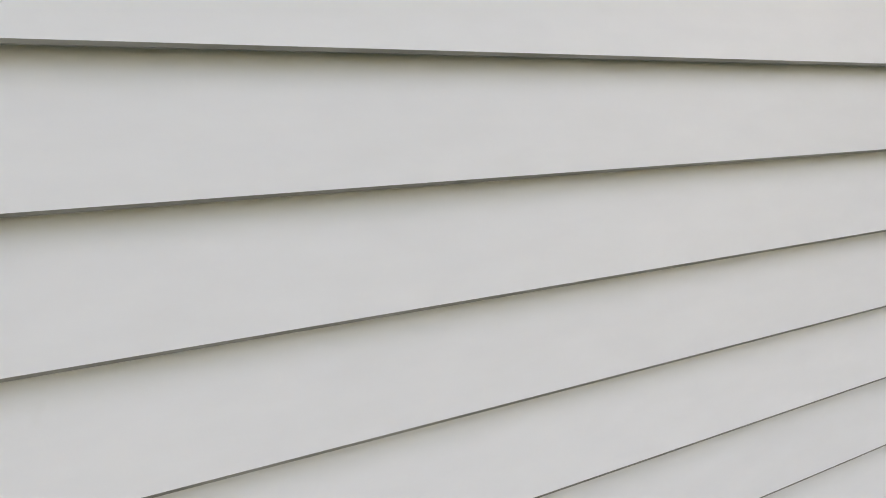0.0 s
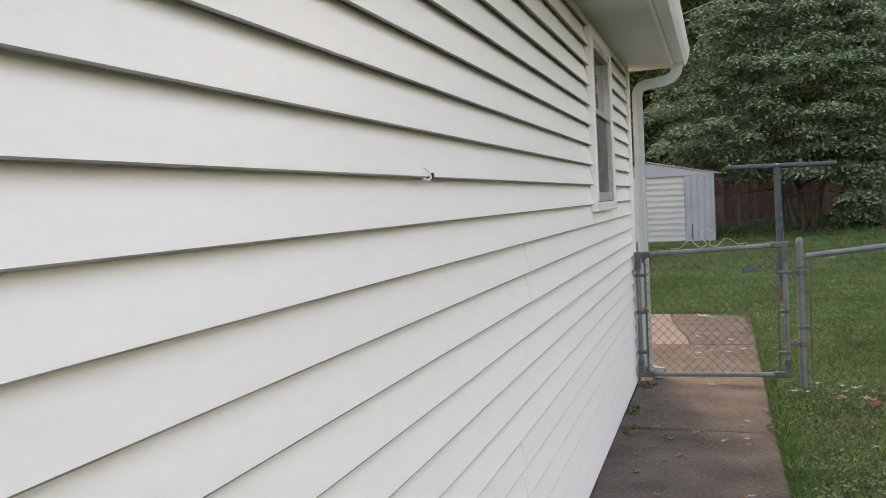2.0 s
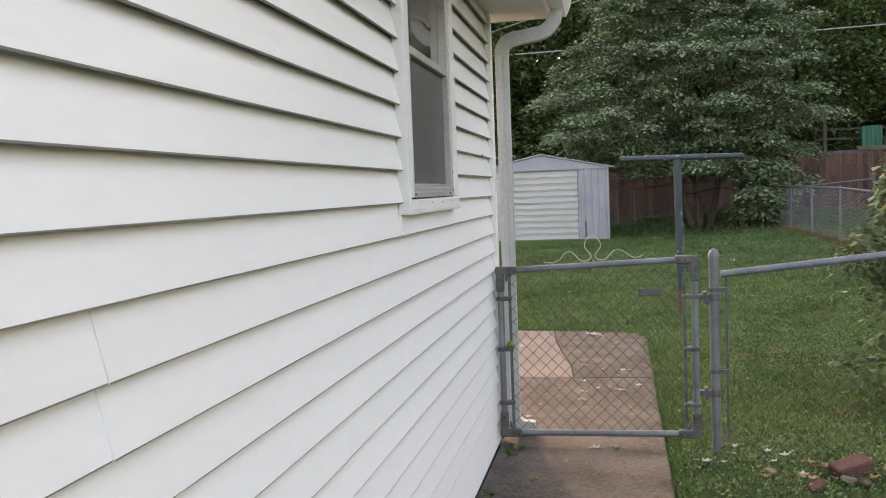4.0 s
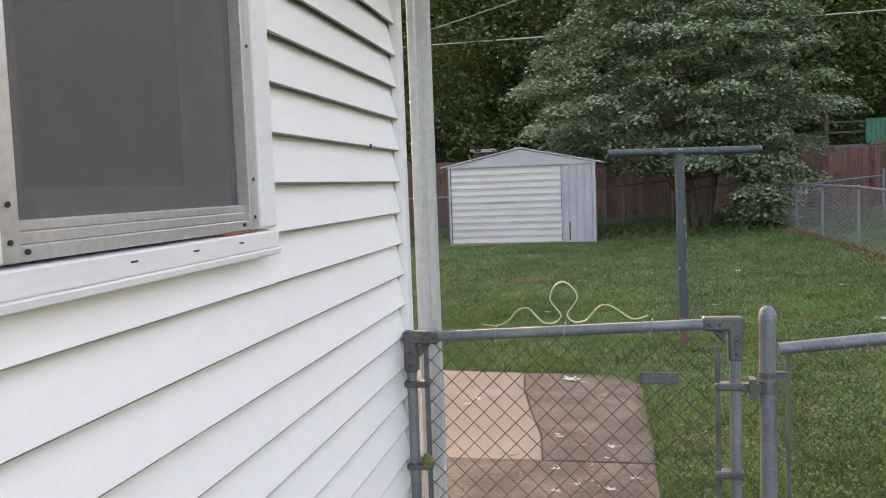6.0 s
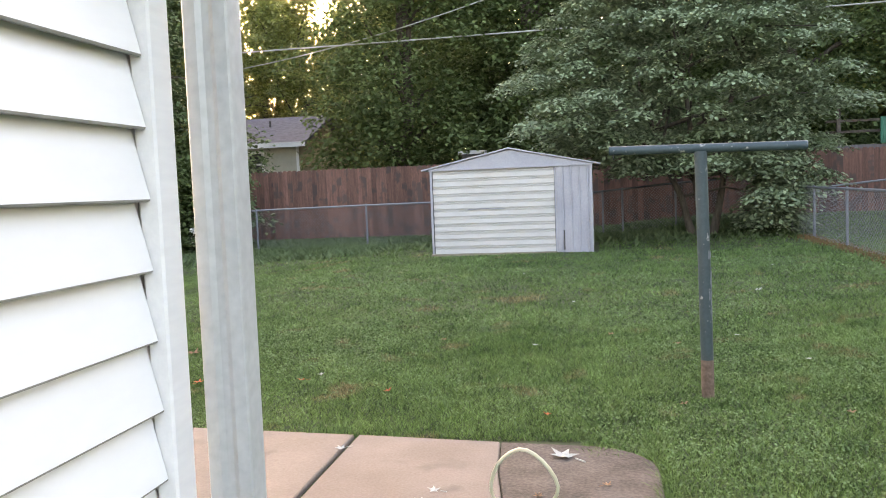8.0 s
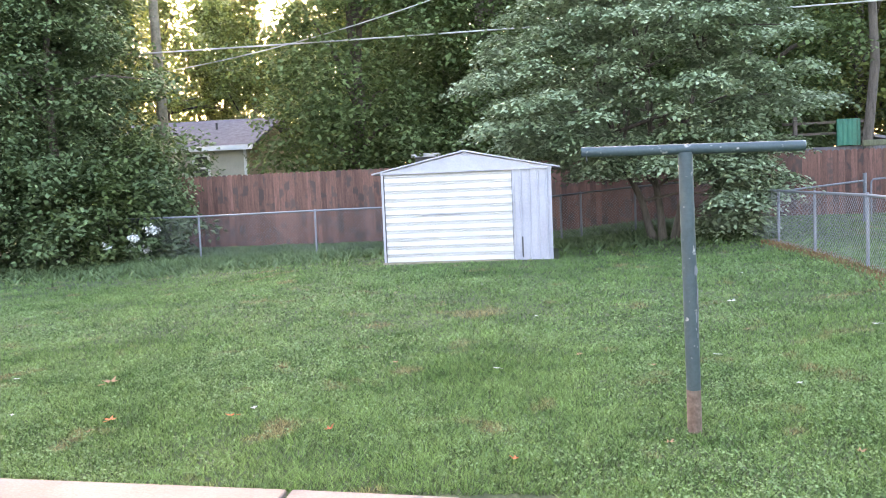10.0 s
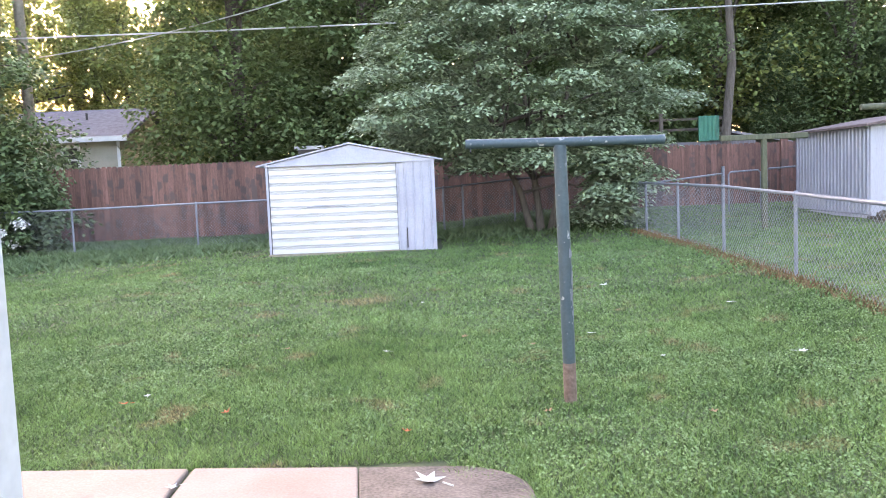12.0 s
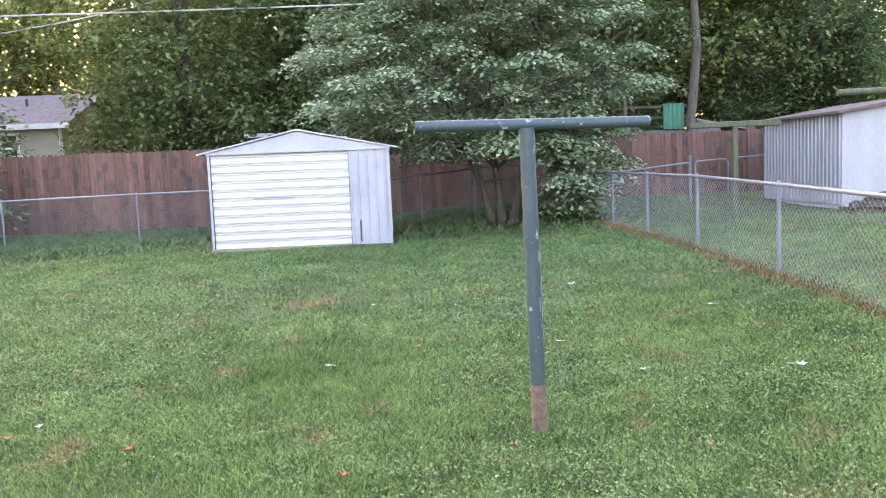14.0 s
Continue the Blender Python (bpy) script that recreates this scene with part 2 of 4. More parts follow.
def part(name, build, material, parent, label="", smooth=False, bevel=0.0):
    me = build if isinstance(build, bpy.types.Mesh) else build.mesh(name, material, smooth, bevel)
    ob = new(name, me)
    ob.parent = parent
    return tagged(ob, label)


def thing(name, label, category, group="", kind="", at=(0, 0, 0)):
    ob = new(name)
    ob.location = at
    return tagged(ob, label, category, group, kind)


def setting(name, build, material, label, category, smooth=False, bevel=0.0):
    return tagged(new(name, build.mesh(name, material, smooth, bevel)), label, category, kind="structure")


def raw_mesh(name, verts, n_corner, material):
    """A mesh of loose polygons, each of n_corner vertices in order."""
    me = bpy.data.meshes.new(name)
    n = len(verts)
    me.vertices.add(n)
    me.vertices.foreach_set("co", np.asarray(verts, dtype=np.float32).ravel())
    me.loops.add(n)
    me.loops.foreach_set("vertex_index", np.arange(n, dtype=np.int32))
    me.polygons.add(n // n_corner)
    me.polygons.foreach_set("loop_start", np.arange(0, n, n_corner, dtype=np.int32))
    me.materials.append(material)
    me.update(calc_edges=True)
    me.validate()
    return me


def step(a, b, x):
    t = min(1.0, max(0.0, (x - a) / (b - a)))
    return t * t * (3 - 2 * t)


def steps(a, b, x):
    t = np.clip((x - a) / (b - a), 0, 1)
    return t * t * (3 - 2 * t)


def lay(x, y):
    """Height of the ground."""
    x, y = np.asarray(x, dtype=float), np.asarray(y, dtype=float)
    z = -0.03 + 0.30 * steps(13.5, 23.5, y) * steps(-8.0, -2.0, x) * (1 - 0.85 * steps(25.5, 28.0, y) * (1 - steps(-1, 3, x)))
    z = z + 0.22 * steps(1.8, 5.0, x) * steps(9.0, 14.0, y) * (1 - 0.55 * steps(15.0, 24.0, y))
    z = z + 0.2 * steps(24, 31, y)
    z = z + 0.012 * np.sin(x * 1.7 + 0.6 * y) * np.sin(y * 1.1 - 0.4 * x) * steps(13.2, 15, y)
    return z


# ---- ground ----
xs = np.unique(np.concatenate([np.linspace(-14, 12, 105), np.geomspace(12, 3000, 22), -np.geomspace(14, 3000, 22)]))
ys = np.unique(np.concatenate([np.linspace(-6, 32, 153), np.geomspace(32, 3000, 22), -np.geomspace(6, 3000, 22)]))
gb = Build()
X, Y = np.meshgrid(xs, ys)
Zg = lay(X, Y)
gb.v = [(float(a), float(b), float(c)) for a, b, c in zip(X.ravel(), Y.ravel(), Zg.ravel())]
nx = len(xs)
gb.f = [(j * nx + i, j * nx + i + 1, (j + 1) * nx + i + 1, (j + 1) * nx + i) for j in range(len(ys) - 1) for i in range(nx - 1)]
ground = setting("ground", gb, SOIL, "mown back garden lawn of grass and clover", "ground", smooth=True)

rng = np.random.default_rng(7)


def on_lawn(x, y):
    slab = ((x < 0.945) & (y < 13.24 + 0.1 * np.maximum(0, -x - 0.9))) & ~((x > 0.55) & (y > 12.9))
    shed = (x > -2.5) & (x < 0.65) & (y > 23.6) & (y < 26.2)
    return ~(slab | shed)


def blades(n, x0, x1, y0, y1, height, width, material, name):
    x, y = rng.uniform(x0, x1, n), rng.uniform(y0, y1, n) + rng.normal(0, 0.8, n)
    keep = on_lawn(x, y)
    x, y = x[keep], y[keep]
    n = len(x)
    z = lay(x, y)
    patch = 0.85 + 0.22 * np.sin(x * 2.1 + np.sin(y * 1.3) * 2) * np.sin(y * 1.7 + np.sin(x * 1.9)) + 0.16 * np.sin(x * 7.3 + 2 * np.sin(y * 3.1)) * np.sin(y * 6.1 + x)
    h = height * rng.uniform(0.5, 1.2, n) * np.clip(patch, 0.45, 1.25)
    a = rng.uniform(0, 2 * np.pi, n)
    w = width * rng.uniform(0.6, 1.3, n)
    lean = rng.normal(0, 0.95, (n, 2)) * h[:, None]
    v = np.empty((n, 3, 3), dtype=np.float32)
    v[:, 0] = np.stack([x - np.cos(a) * w, y - np.sin(a) * w, z - 0.004], 1)
    v[:, 1] = np.stack([x + np.cos(a) * w, y + np.sin(a) * w, z - 0.004], 1)
    v[:, 2] = np.stack([x + lean[:, 0], y + lean[:, 1], z + h], 1)
    return tagged(new(name, raw_mesh(name, v.reshape(-1, 3), 3, material)), "short mown grass blades across the lawn", "grass", kind="stuff")


blades(400000, -6, 5.2, 12.2, 17, 0.046, 0.0042, BLADE, "grass")
blades(230000, -12, 8, 17, 23, 0.044, 0.0055, BLADE, "grass")
blades(110000, -19, 14, 23, 31, 0.045, 0.01, BLADE, "grass")
blades(70000, 0.9, 5.2, 10.2, 12.2, 0.05, 0.0034, BLADE, "grass")
blades(100000, 0.9, 3.5, 4.5, 10.2, 0.036, 0.003, BLADE, "grass")
blades(60000, -14, 5.0, 26.6, 30.5, 0.16, 0.03, LEAFDARK, "grass")


def clover(n, x0, x1, y0, y1, name, r=0.009):
    x, y = rng.uniform(x0, x1, n), rng.uniform(y0, y1, n) + rng.normal(0, 0.7, n)
    dense = np.sin(x * 1.3 + np.sin(y * 0.9) * 1.7) * np.sin(y * 1.1 + x * 0.4) + rng.uniform(-0.9, 0.9, n) > 0.0
    keep = on_lawn(x, y) & dense
    x, y = x[keep], y[keep]
    n = len(x)
    z = lay(x, y) + rng.uniform(0.015, 0.045, n)
    v = np.empty((n, 4, 3), dtype=np.float32)
    a0 = rng.uniform(0, 6.28, n)
    s = r * rng.uniform(0.7, 1.4, n)
    tilt = rng.normal(0, 0.35, (n, 2))
    for k in range(4):
        dx, dy = np.cos(a0 + k * np.pi / 2) * s, np.sin(a0 + k * np.pi / 2) * s
        v[:, k] = np.stack([x + dx, y + dy, z + dx * tilt[:, 0] + dy * tilt[:, 1]], 1)
    return tagged(new(name, raw_mesh(name, v.reshape(-1, 3), 4, CLOVER)), "small clover leaves in patches among the grass", "clover", kind="stuff")


clover(150000, -6, 5.0, 12.4, 17, "clover", 0.0072)
clover(50000, -8, 5.0, 17, 22, "clover", 0.01)
clover(40000, 0.9, 3.5, 4.5, 12.4, "clover", 0.0068)
blades(26000, 0.9, 1.02, 3.0, 13.0, 0.06, 0.0032, BLADE, "grass")

# ---- path and patio ----


def slab_piece(name, outline, material, parent, top=0.0):
    return part(name, Build().prism(outline, "z", top - 0.1, top), material, parent, bevel=0.008)


path_slab = thing("path_slab", "cracked grey-brown concrete path and patio beside the house", "path", kind="structure")
G = 0.014
for y0, y1 in ((-4.0, 1.6), (1.6 + G, 4.9), (4.9 + G, 7.96)):
    slab_piece("slab", [(-0.003, y0), (0.93, y0), (0.93, y1 - 0.02), (0.6, y1 + 0.004), (0.3, y1 - 0.006), (-0.003, y1)], CONCRETE, path_slab)
slab_piece("slab", [(-0.003, 8.0), (0.12, 8.005), (0.2, 7.985), (0.33, 7.98), (0.42, 7.96), (0.6, 7.968), (0.75, 7.95), (0.93, 7.93), (0.94, 11.0), (0.45, 11.012), (-0.86, 11.005), (-0.86, 9.5), (0.01, 9.5)], CONCRETE, path_slab)
corner = [(0.95 - 0.42 + 0.42 * math.cos(a), 12.68 + 0.42 * math.sin(a)) for a in np.linspace(0, math.pi / 2, 9)]
slab_piece("slab", [(0.34, 11.025), (0.6, 11.03), (0.95, 11.02)] + corner + [(0.05, 13.14), (0.1, 12.6), (0.2, 12.0), (0.3, 11.5)], CONCRETE, path_slab, -0.002)
slab_piece("slab", [(-0.86, 11.02), (0.335, 11.02), (0.294, 11.5), (0.194, 12.0), (0.094, 12.6), (0.044, 13.14), (-0.87, 13.24)], CONCTAN, path_slab)
slab_piece("slab", [(-3.6, 9.5), (-0.885, 9.5), (-0.9, 13.24), (-3.6, 13.48)], CONCTAN, path_slab)
part("crack_fill", Build().box(-3.5, 0.92, -4, 12.6, -0.08, -0.05), DIRT, path_slab, "dirt in the cracks between slabs")

# ---- house ----
Z0, COURSE = 1.533, 0.108
WY0, WY1, WZ0, WZ1 = 7.29, 8.185, 1.372, 2.40
house = thing("house", "single-storey house clad in white vinyl lap siding", "house", kind="structure")
wall = Build()
wall.box(-0.16, -0.033, -4, WY0 + 0.05, -0.05, 2.5).box(-0.16, -0.033, WY1 - 0.05, 9.4, -0.05, 2.5)
wall.box(-0.16, -0.033, WY0 + 0.05, WY1 - 0.05, -0.05, WZ0 + 0.03).box(-0.16, -0.033, WY0 + 0.05, WY1 - 0.05, WZ1 - 0.03, 2.5)
wall_side = part("wall_side", wall, VINYL, house, "wall of white vinyl siding, slightly dirty")
part("wall_back", Build().box(-7.5, -0.17, 9.26, 9.4, -0.05, 2.5), VINYL, house)
part("wall_front", Build().box(-7.5, -0.17, -4, -3.86, -0.05, 2.5), VINYL, house)
part("wall_far", Build().box(-7.64, -7.5, -4, 9.4, -0.05, 2.5), VINYL, house)
part("roof", Build().prism([(0.42, 2.6), (-3.75, 4.1), (-8.0, 2.6), (-8.0, 2.5), (-3.75, 4.0), (0.36, 2.52)], "y", -4.3, 9.72), SHINGLE, house)
part("soffit", Build().box(-0.02, 0.335, -4.3, 9.7, 2.47, 2.482), SOFFIT, house, "white painted soffit under the eave")
part("fascia", Build().box(0.335, 0.355, -4.3, 9.7, 2.46, 2.6), TRIM, house)
part("foundation", Build().box(-0.1, -0.005, -4, 9.38, -0.06, 0.035), CONCRETE, house)
gut = [(0.357, 2.6), (0.357, 2.475), (0.43, 2.475), (0.455, 2.53), (0.47, 2.6), (0.462, 2.6), (0.447, 2.532), (0.424, 2.483), (0.365, 2.483), (0.365, 2.6)]
part("gutter", Build().prism(gut, "y", -4.3, 9.72), TRIM, house, "white metal eave gutter")
cp = Build().box(-0.02, 0.016, 9.375, 9.437, 0.04, 2.47).box(-0.06, 0.01, 9.405, 9.44, 0.04, 2.47)
part("corner_post", cp, TRIM, house, "white vinyl corner post", bevel=0.004)
# lap courses
prng = random.Random(3)
SEAMS = {11: [-0.9, 2.79], 10: [-2.1], 12: [-1.6, 2.6, 5.6], 13: [-0.7, 4.85], 14: [1.9, 6.6], 15: [5.4], 16: [3.4]}
for k in range(-9, 15):
    z = Z0 - k * COURSE
    pair = (k + 21) // 2
    cuts = SEAMS.get(pair, [-1.5])
    top = min(COURSE + 0.006, 2.468 - z) + (z - 0.004) * (k == 14)
    if top < 0.03:
        continue
    ends = [-4.0] + cuts + [9.372]
    if z + 0.02 < WZ1 and z + COURSE > WZ0 + 0.01:
        ends = sorted(ends + [WY0 + 0.002, WY1 - 0.002])
    for a, b in zip(ends, ends[1:]):
        full = top
        if abs(a - WY0 - 0.002) < 1e-6:
            if z > WZ0 - 0.01:
                continue
            top = WZ0 + 0.022 - z
        low = z if k < 14 else 0.004
        over = 0.0026 if ends.index(a) % 2 else 0.0
        prof = [(over - 0.006, low), (over - 0.0012, low + 0.0008), (over, low + 0.0038), (-0.026 * top / (COURSE + 0.006) + over, low + top), (-0.031, low + top), (-0.031, low + 0.02), (-0.006 + over, low + 0.001)]
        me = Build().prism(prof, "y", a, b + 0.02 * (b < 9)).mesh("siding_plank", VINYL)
        # down-facing faces take the darker tone, painting the shade under each lap
        me.materials.append(LAPSHADE)
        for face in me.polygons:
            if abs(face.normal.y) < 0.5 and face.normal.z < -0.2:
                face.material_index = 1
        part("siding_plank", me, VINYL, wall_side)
        top = full

# window
window = thing("window_1", "white-framed storm window with a grey insect screen", "window", kind="structure")
fr = 0.075
w = Build()
w.box(-0.02, 0.022, WY0, WY0 + 0.03, WZ0 + 0.016, WZ1).box(-0.02, 0.022, WY0 + 0.03, WY0 + fr, WZ0 + 0.07, WZ1).box(-0.02, 0.022, WY1 - fr, WY1, WZ0 + 0.07, WZ1)
w.box(-0.02, 0.022, WY0 + fr, WY1 - fr, WZ1 - 0.06, WZ1)
part("window_frame", w, TRIM, window, "white painted wooden casing", bevel=0.004)
part("window_sill", Build().prism([(-0.02, WZ0 + 0.0295), (0.024, WZ0 + 0.028), (0.024, WZ0 + 0.064), (-0.02, WZ0 + 0.066)], "y", WY0 + 0.03, WY1 + 0.004), TRIM, window, "white wooden sill board with nail marks", bevel=0.003)
part("sill_trim", Build().prism([(-0.02, WZ0 + 0.014), (0.026, WZ0 + 0.014), (0.028, WZ0 + 0.0275), (-0.02, WZ0 + 0.029)], "y", WY0 + 0.004, WY1 + 0.003), TRIM, window, bevel=0.002)
part("sill_gap", Build().box(-0.02, 0.012, WY1 - fr - 0.16, WY1 - fr, WZ0 + 0.0665, WZ0 + 0.0695), REDPAINT, window, "strip of old red paint")
iy0, iy1, iz0, iz1 = WY0 + fr, WY1 - fr, WZ0 + 0.07, WZ1 - 0.062
al = Build()
for a, b in ((iy0, iy0 + 0.04), (iy1 - 0.04, iy1)):
    al.box(-0.03, 0.014, a, b, iz0, iz1)
al.box(-0.03, 0.012, iy0 + 0.04, iy1 - 0.04, iz0, iz0 + 0.02).box(-0.03, 0.008, iy0 + 0.04, iy1 - 0.04, iz0 + 0.02, iz0 + 0.036).box(-0.03, 0.004, iy0 + 0.04, iy1 - 0.04, iz0 + 0.036, iz0 + 0.05)
al.box(-0.03, 0.018, iy0 + 0.04, iy1 - 0.04, iz1 - 0.04, iz1)
part("storm_frame", al, ALU, window, "dull aluminium storm frame", bevel=0.002)
part("meeting_rail", Build().box(-0.03, 0.008, iy0 + 0.04, iy1 - 0.04, 1.94, 1.97), ALU, window, bevel=0.002)
part("screen", Build().box(-0.012, -0.011, iy0 + 0.04, iy1 - 0.04, iz0 + 0.05, 1.94), SCREEN, window, "grey insect screen")
for za, zb in ((iz0 + 0.05, 1.94), (1.97, iz1 - 0.04)):
    pane = part("pane", Build().box(-0.024, -0.02, iy0 + 0.04, iy1 - 0.04, za, zb), GLASS, window)
    pane.visible_shadow = False
for y, z in ((iy0 + 0.02, iz0 + 0.025), (iy0 + 0.02, iz0 + 0.07), (iy1 - 0.02, iz0 + 0.025), (iy1 - 0.02, iz0 + 0.1), (iy1 - 0.02, iz0 + 0.36), (iy0 + 0.05, iz0 + 0.012), (iy1 - 0.07, iz0 + 0.012)):
    part("screw", Build().tube([(0.01, y, z), (0.0165, y, z)], 0.0036, 8), DARKMETAL, window)
for y in (WY0 + 0.33, WY0 + 0.52, WY0 + 0.7):
    part("nail_mark", Build().box(0.021, 0.0252, y, y + 0.018, WZ0 + 0.048, WZ0 + 0.051), DARKMETAL, window)
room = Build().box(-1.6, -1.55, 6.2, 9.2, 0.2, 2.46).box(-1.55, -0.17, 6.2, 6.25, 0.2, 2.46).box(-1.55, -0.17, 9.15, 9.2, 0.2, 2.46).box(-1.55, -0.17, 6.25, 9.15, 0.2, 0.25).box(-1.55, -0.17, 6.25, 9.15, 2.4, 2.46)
setting("wall_inside", room, ROOMDARK, "interior walls behind the window, dimness put into their colour", "wall")
setting("trim", Build().box(-0.15, -0.05, WY0 + 0.06, WY1 - 0.06, WZ0 + 0.09, WZ0 + 0.16), CURTAIN, "pale inner sill behind the screen", "trim")
cur = Build()
wav = [(-0.16 + 0.018 * math.sin(i * 1.1), WY0 + 0.04 + i * 0.012) for i in range(26)]
wav += [(p - 0.005, q) for p, q in reversed(wav)]
cur.prism(wav, "z", WZ0 + 0.05, 2.38)
curtain = tagged(new("curtain", cur.mesh("curtain", CURTAIN, True)), "pale grey curtain hanging inside the window", "curtain")

# downpipe
dp = thing("downspout", "dull white metal downspout at the house corner", "downspout")
rect = [(-0.038, -0.028), (-0.012, -0.028), (-0.009, -0.023), (0.009, -0.023), (0.012, -0.028), (0.038, -0.028), (0.038, 0.028), (-0.038, 0.028)]
part("pipe", Build().prism([(0.066 + a, 9.482 + b) for a, b in rect], "z", 0.12, 2.24), DOWNPIPE, dp, bevel=0.003)


def elbow(points, name, label):
    """A rectangular pipe swept along points in the x-z plane."""
    b = Build()
    n = len(points)
    for i, (px, pz) in enumerate(points):
        qx, qz = points[min(i + 1, n - 1)][0] - points[max(i - 1, 0)][0], points[min(i + 1, n - 1)][1] - points[max(i - 1, 0)][1]
        d = math.hypot(qx, qz)
        tx, tz = -qz / d, qx / d
        s = 0.037 + 0.0025 * (i % 2)
        for u, v in ((-s, -0.029), (s, -0.029), (s, 0.029), (-s, 0.029)):
            b.v.append((px + tx * u, 9.482 + v, pz + tz * u))
    for i in range(n - 1):
        for k in range(4):
            b.f.append((4 * i + k, 4 * i + (k + 1) % 4, 4 * i + 4 + (k + 1) % 4, 4 * i + 4 + k))
    b.f += [(3, 2, 1, 0), tuple(4 * (n - 1) + k for k in range(4))]
    part(name, b, DOWNPIPE, dp, label)


elbow([(0.066, 2.23), (0.068, 2.26), (0.076, 2.285), (0.092, 2.305), (0.115, 2.318), (0.14, 2.325), (0.2, 2.333), (0.26, 2.34), (0.3, 2.348), (0.33, 2.362), (0.355, 2.385), (0.372, 2.415), (0.382, 2.45), (0.385, 2.49)], "elbow", "ribbed bent elbow up to the gutter")
elbow([(0.066, 0.14), (0.066, 0.11), (0.073, 0.085), (0.09, 0.065), (0.115, 0.052), (0.15, 0.045), (0.19, 0.043)], "shoe", "white ribbed outlet shoe at the foot")

# hooks and scuffs on the siding
hook = thing("siding_clip", "small broken cable clip stuck in the siding lap", "clip", at=(0, 4.53, Z0))
part("loop", Build().tube([(0.002, -0.03, 0.024), (0.008, -0.018, 0.016), (0.012, -0.012, 0.0), (0.008, -0.022, -0.006), (0.002, -0.04, -0.002)], 0.003, 6), TRIM, hook, "bent white plastic loop")
part("stub", Build().tube([(-0.005, 0.006, 0.005), (0.012, 0.006, 0.005)], 0.007, 8), BLACK, hook, "dark stub")
plug = tagged(new("hole_plug", Build().tube([(-0.006, 9.006, Z0 + COURSE + 0.004), (0.006, 9.006, Z0 + COURSE + 0.004)], 0.006, 8).mesh("hole_plug", BLACK)), "small black plug under a siding lap", "plug")

# ---- gate and fences ----


def diamond_mesh(length, z0, z1, r, cell=0.0715):
    """Chain-link fabric along +x from 0 to length, between heights z0 and z1."""
    b = Build()
    h = z1 - z0
    n = int((length + h) / cell) + 1
    for i in range(n):
        s = i * cell
        for flip in (0, 1):
            a, c = max(0.0, s - length), min(h, s)
            if c - a < 0.02:
                continue
            pa, pc = (s - a, z0 + a), (s - c, z0 + c)
            if flip:
                pa, pc = (length - pa[0], pa[1]), (length - pc[0], pc[1])
            off = 0.002 if flip else -0.002
            b.tube([(pa[0], off, pa[1]), (pc[0], off, pc[1])], r, 3, caps=False)
    return b


GX0, GX1, GY = 0.035, 1.10, 9.30
gate = thing("gate", "closed galvanised chain-link garden gate, slightly tilted", "gate")


def rail(a, b, r=0.018):
    return Build().tube([a, b], r, 14)


part("gate_top_rail", rail((GX0 + 0.03, GY, 1.0), (GX1 - 0.03, GY, 1.043)), GALV, gate, smooth=True)
part("gate_bottom_rail", rail((GX0 + 0.03, GY, 0.065), (GX1 - 0.03, GY, 0.075)), GALV, gate, smooth=True)
part("gate_upright", rail((GX0, GY, 0.05), (GX0, GY, 1.0)), GALV, gate, smooth=True)
part("gate_upright", rail((GX1, GY, 0.06), (GX1, GY, 1.03)), GALV, gate, smooth=True)
for x, z, sx, sz in ((GX0, 1.0, 1, -1), (GX1, 1.043, -1, -1), (GX0, 0.065, 1, 1), (GX1, 0.075, -1, 1)):
    br = Build().box(min(x - sx * 0.026, x + sx * 0.1), max(x - sx * 0.026, x + sx * 0.1), GY - 0.0215, GY + 0.0215, z - 0.022, z + 0.022)
    br.box(x - 0.022, x + 0.022, GY - 0.022, GY + 0.022, min(z - sz * 0.02, z + sz * 0.12), max(z - sz * 0.02, z + sz * 0.12))
    br.prism([(x + sx * 0.03, z + sz * 0.025), (x + sx * 0.07, z + sz * 0.025), (x + sx * 0.03, z + sz * 0.07)], "y", GY - 0.012, GY + 0.012)
    cnr = part("corner_bracket", br, GALVD, gate, "dark pressed-steel corner bracket", bevel=0.006)
    for bx, bz in ((0.05, 0), (0.085, 0), (0, 0.05), (0, 0.095)):
        part("bolt", Build().tube([(x + sx * bx, GY - 0.028, z + sz * bz), (x + sx * bx, GY - 0.02, z + sz * bz)], 0.0065, 6), DARKMETAL, cnr)
fab = diamond_mesh(GX1 - GX0 - 0.1, 0.08, 1.0, 0.0017)
fo = part("wire_mesh", fab, WIREDARK, gate, "rusty diamond wire mesh")
fo.location = (GX0 + 0.05, GY, 0)
for x in (GX0 + 0.052, GX1 - 0.055):
    part("tension_bar", Build().box(x - 0.008, x + 0.008, GY - 0.005, GY + 0.004, 0.1, 0.97), GALVD, gate)
for x, s in ((GX0, 1), (GX1, -1)):
    for z in (0.24, 0.55, 0.84):
        part("band", Build().box(min(x - s * 0.025, x + s * 0.065), max(x - s * 0.025, x + s * 0.065), GY - 0.0255, GY + 0.0255, z - 0.011, z + 0.011), GALVD, gate, bevel=0.005)
for x in (0.33, 0.56, 0.84):
    ring = [(x + 0.004 * math.sin(a), GY + 0.025 * math.cos(a), 1.0 + (x - 0.05) * 0.041 + 0.028 * math.sin(a)) for a in np.linspace(0, 2 * math.pi, 13)]
    part("tie_wire", Build().tube(ring, 0.0022, 5), WIRE, gate)
part("moss", Build().tube([(GX0 + 0.045, GY - 0.02, 0.56), (GX0 + 0.05, GY - 0.022, 0.575), (GX0 + 0.046, GY - 0.02, 0.6)], [0.02, 0.026, 0.008], 7), LEAFWARM, gate, "green moss on the hinge band")
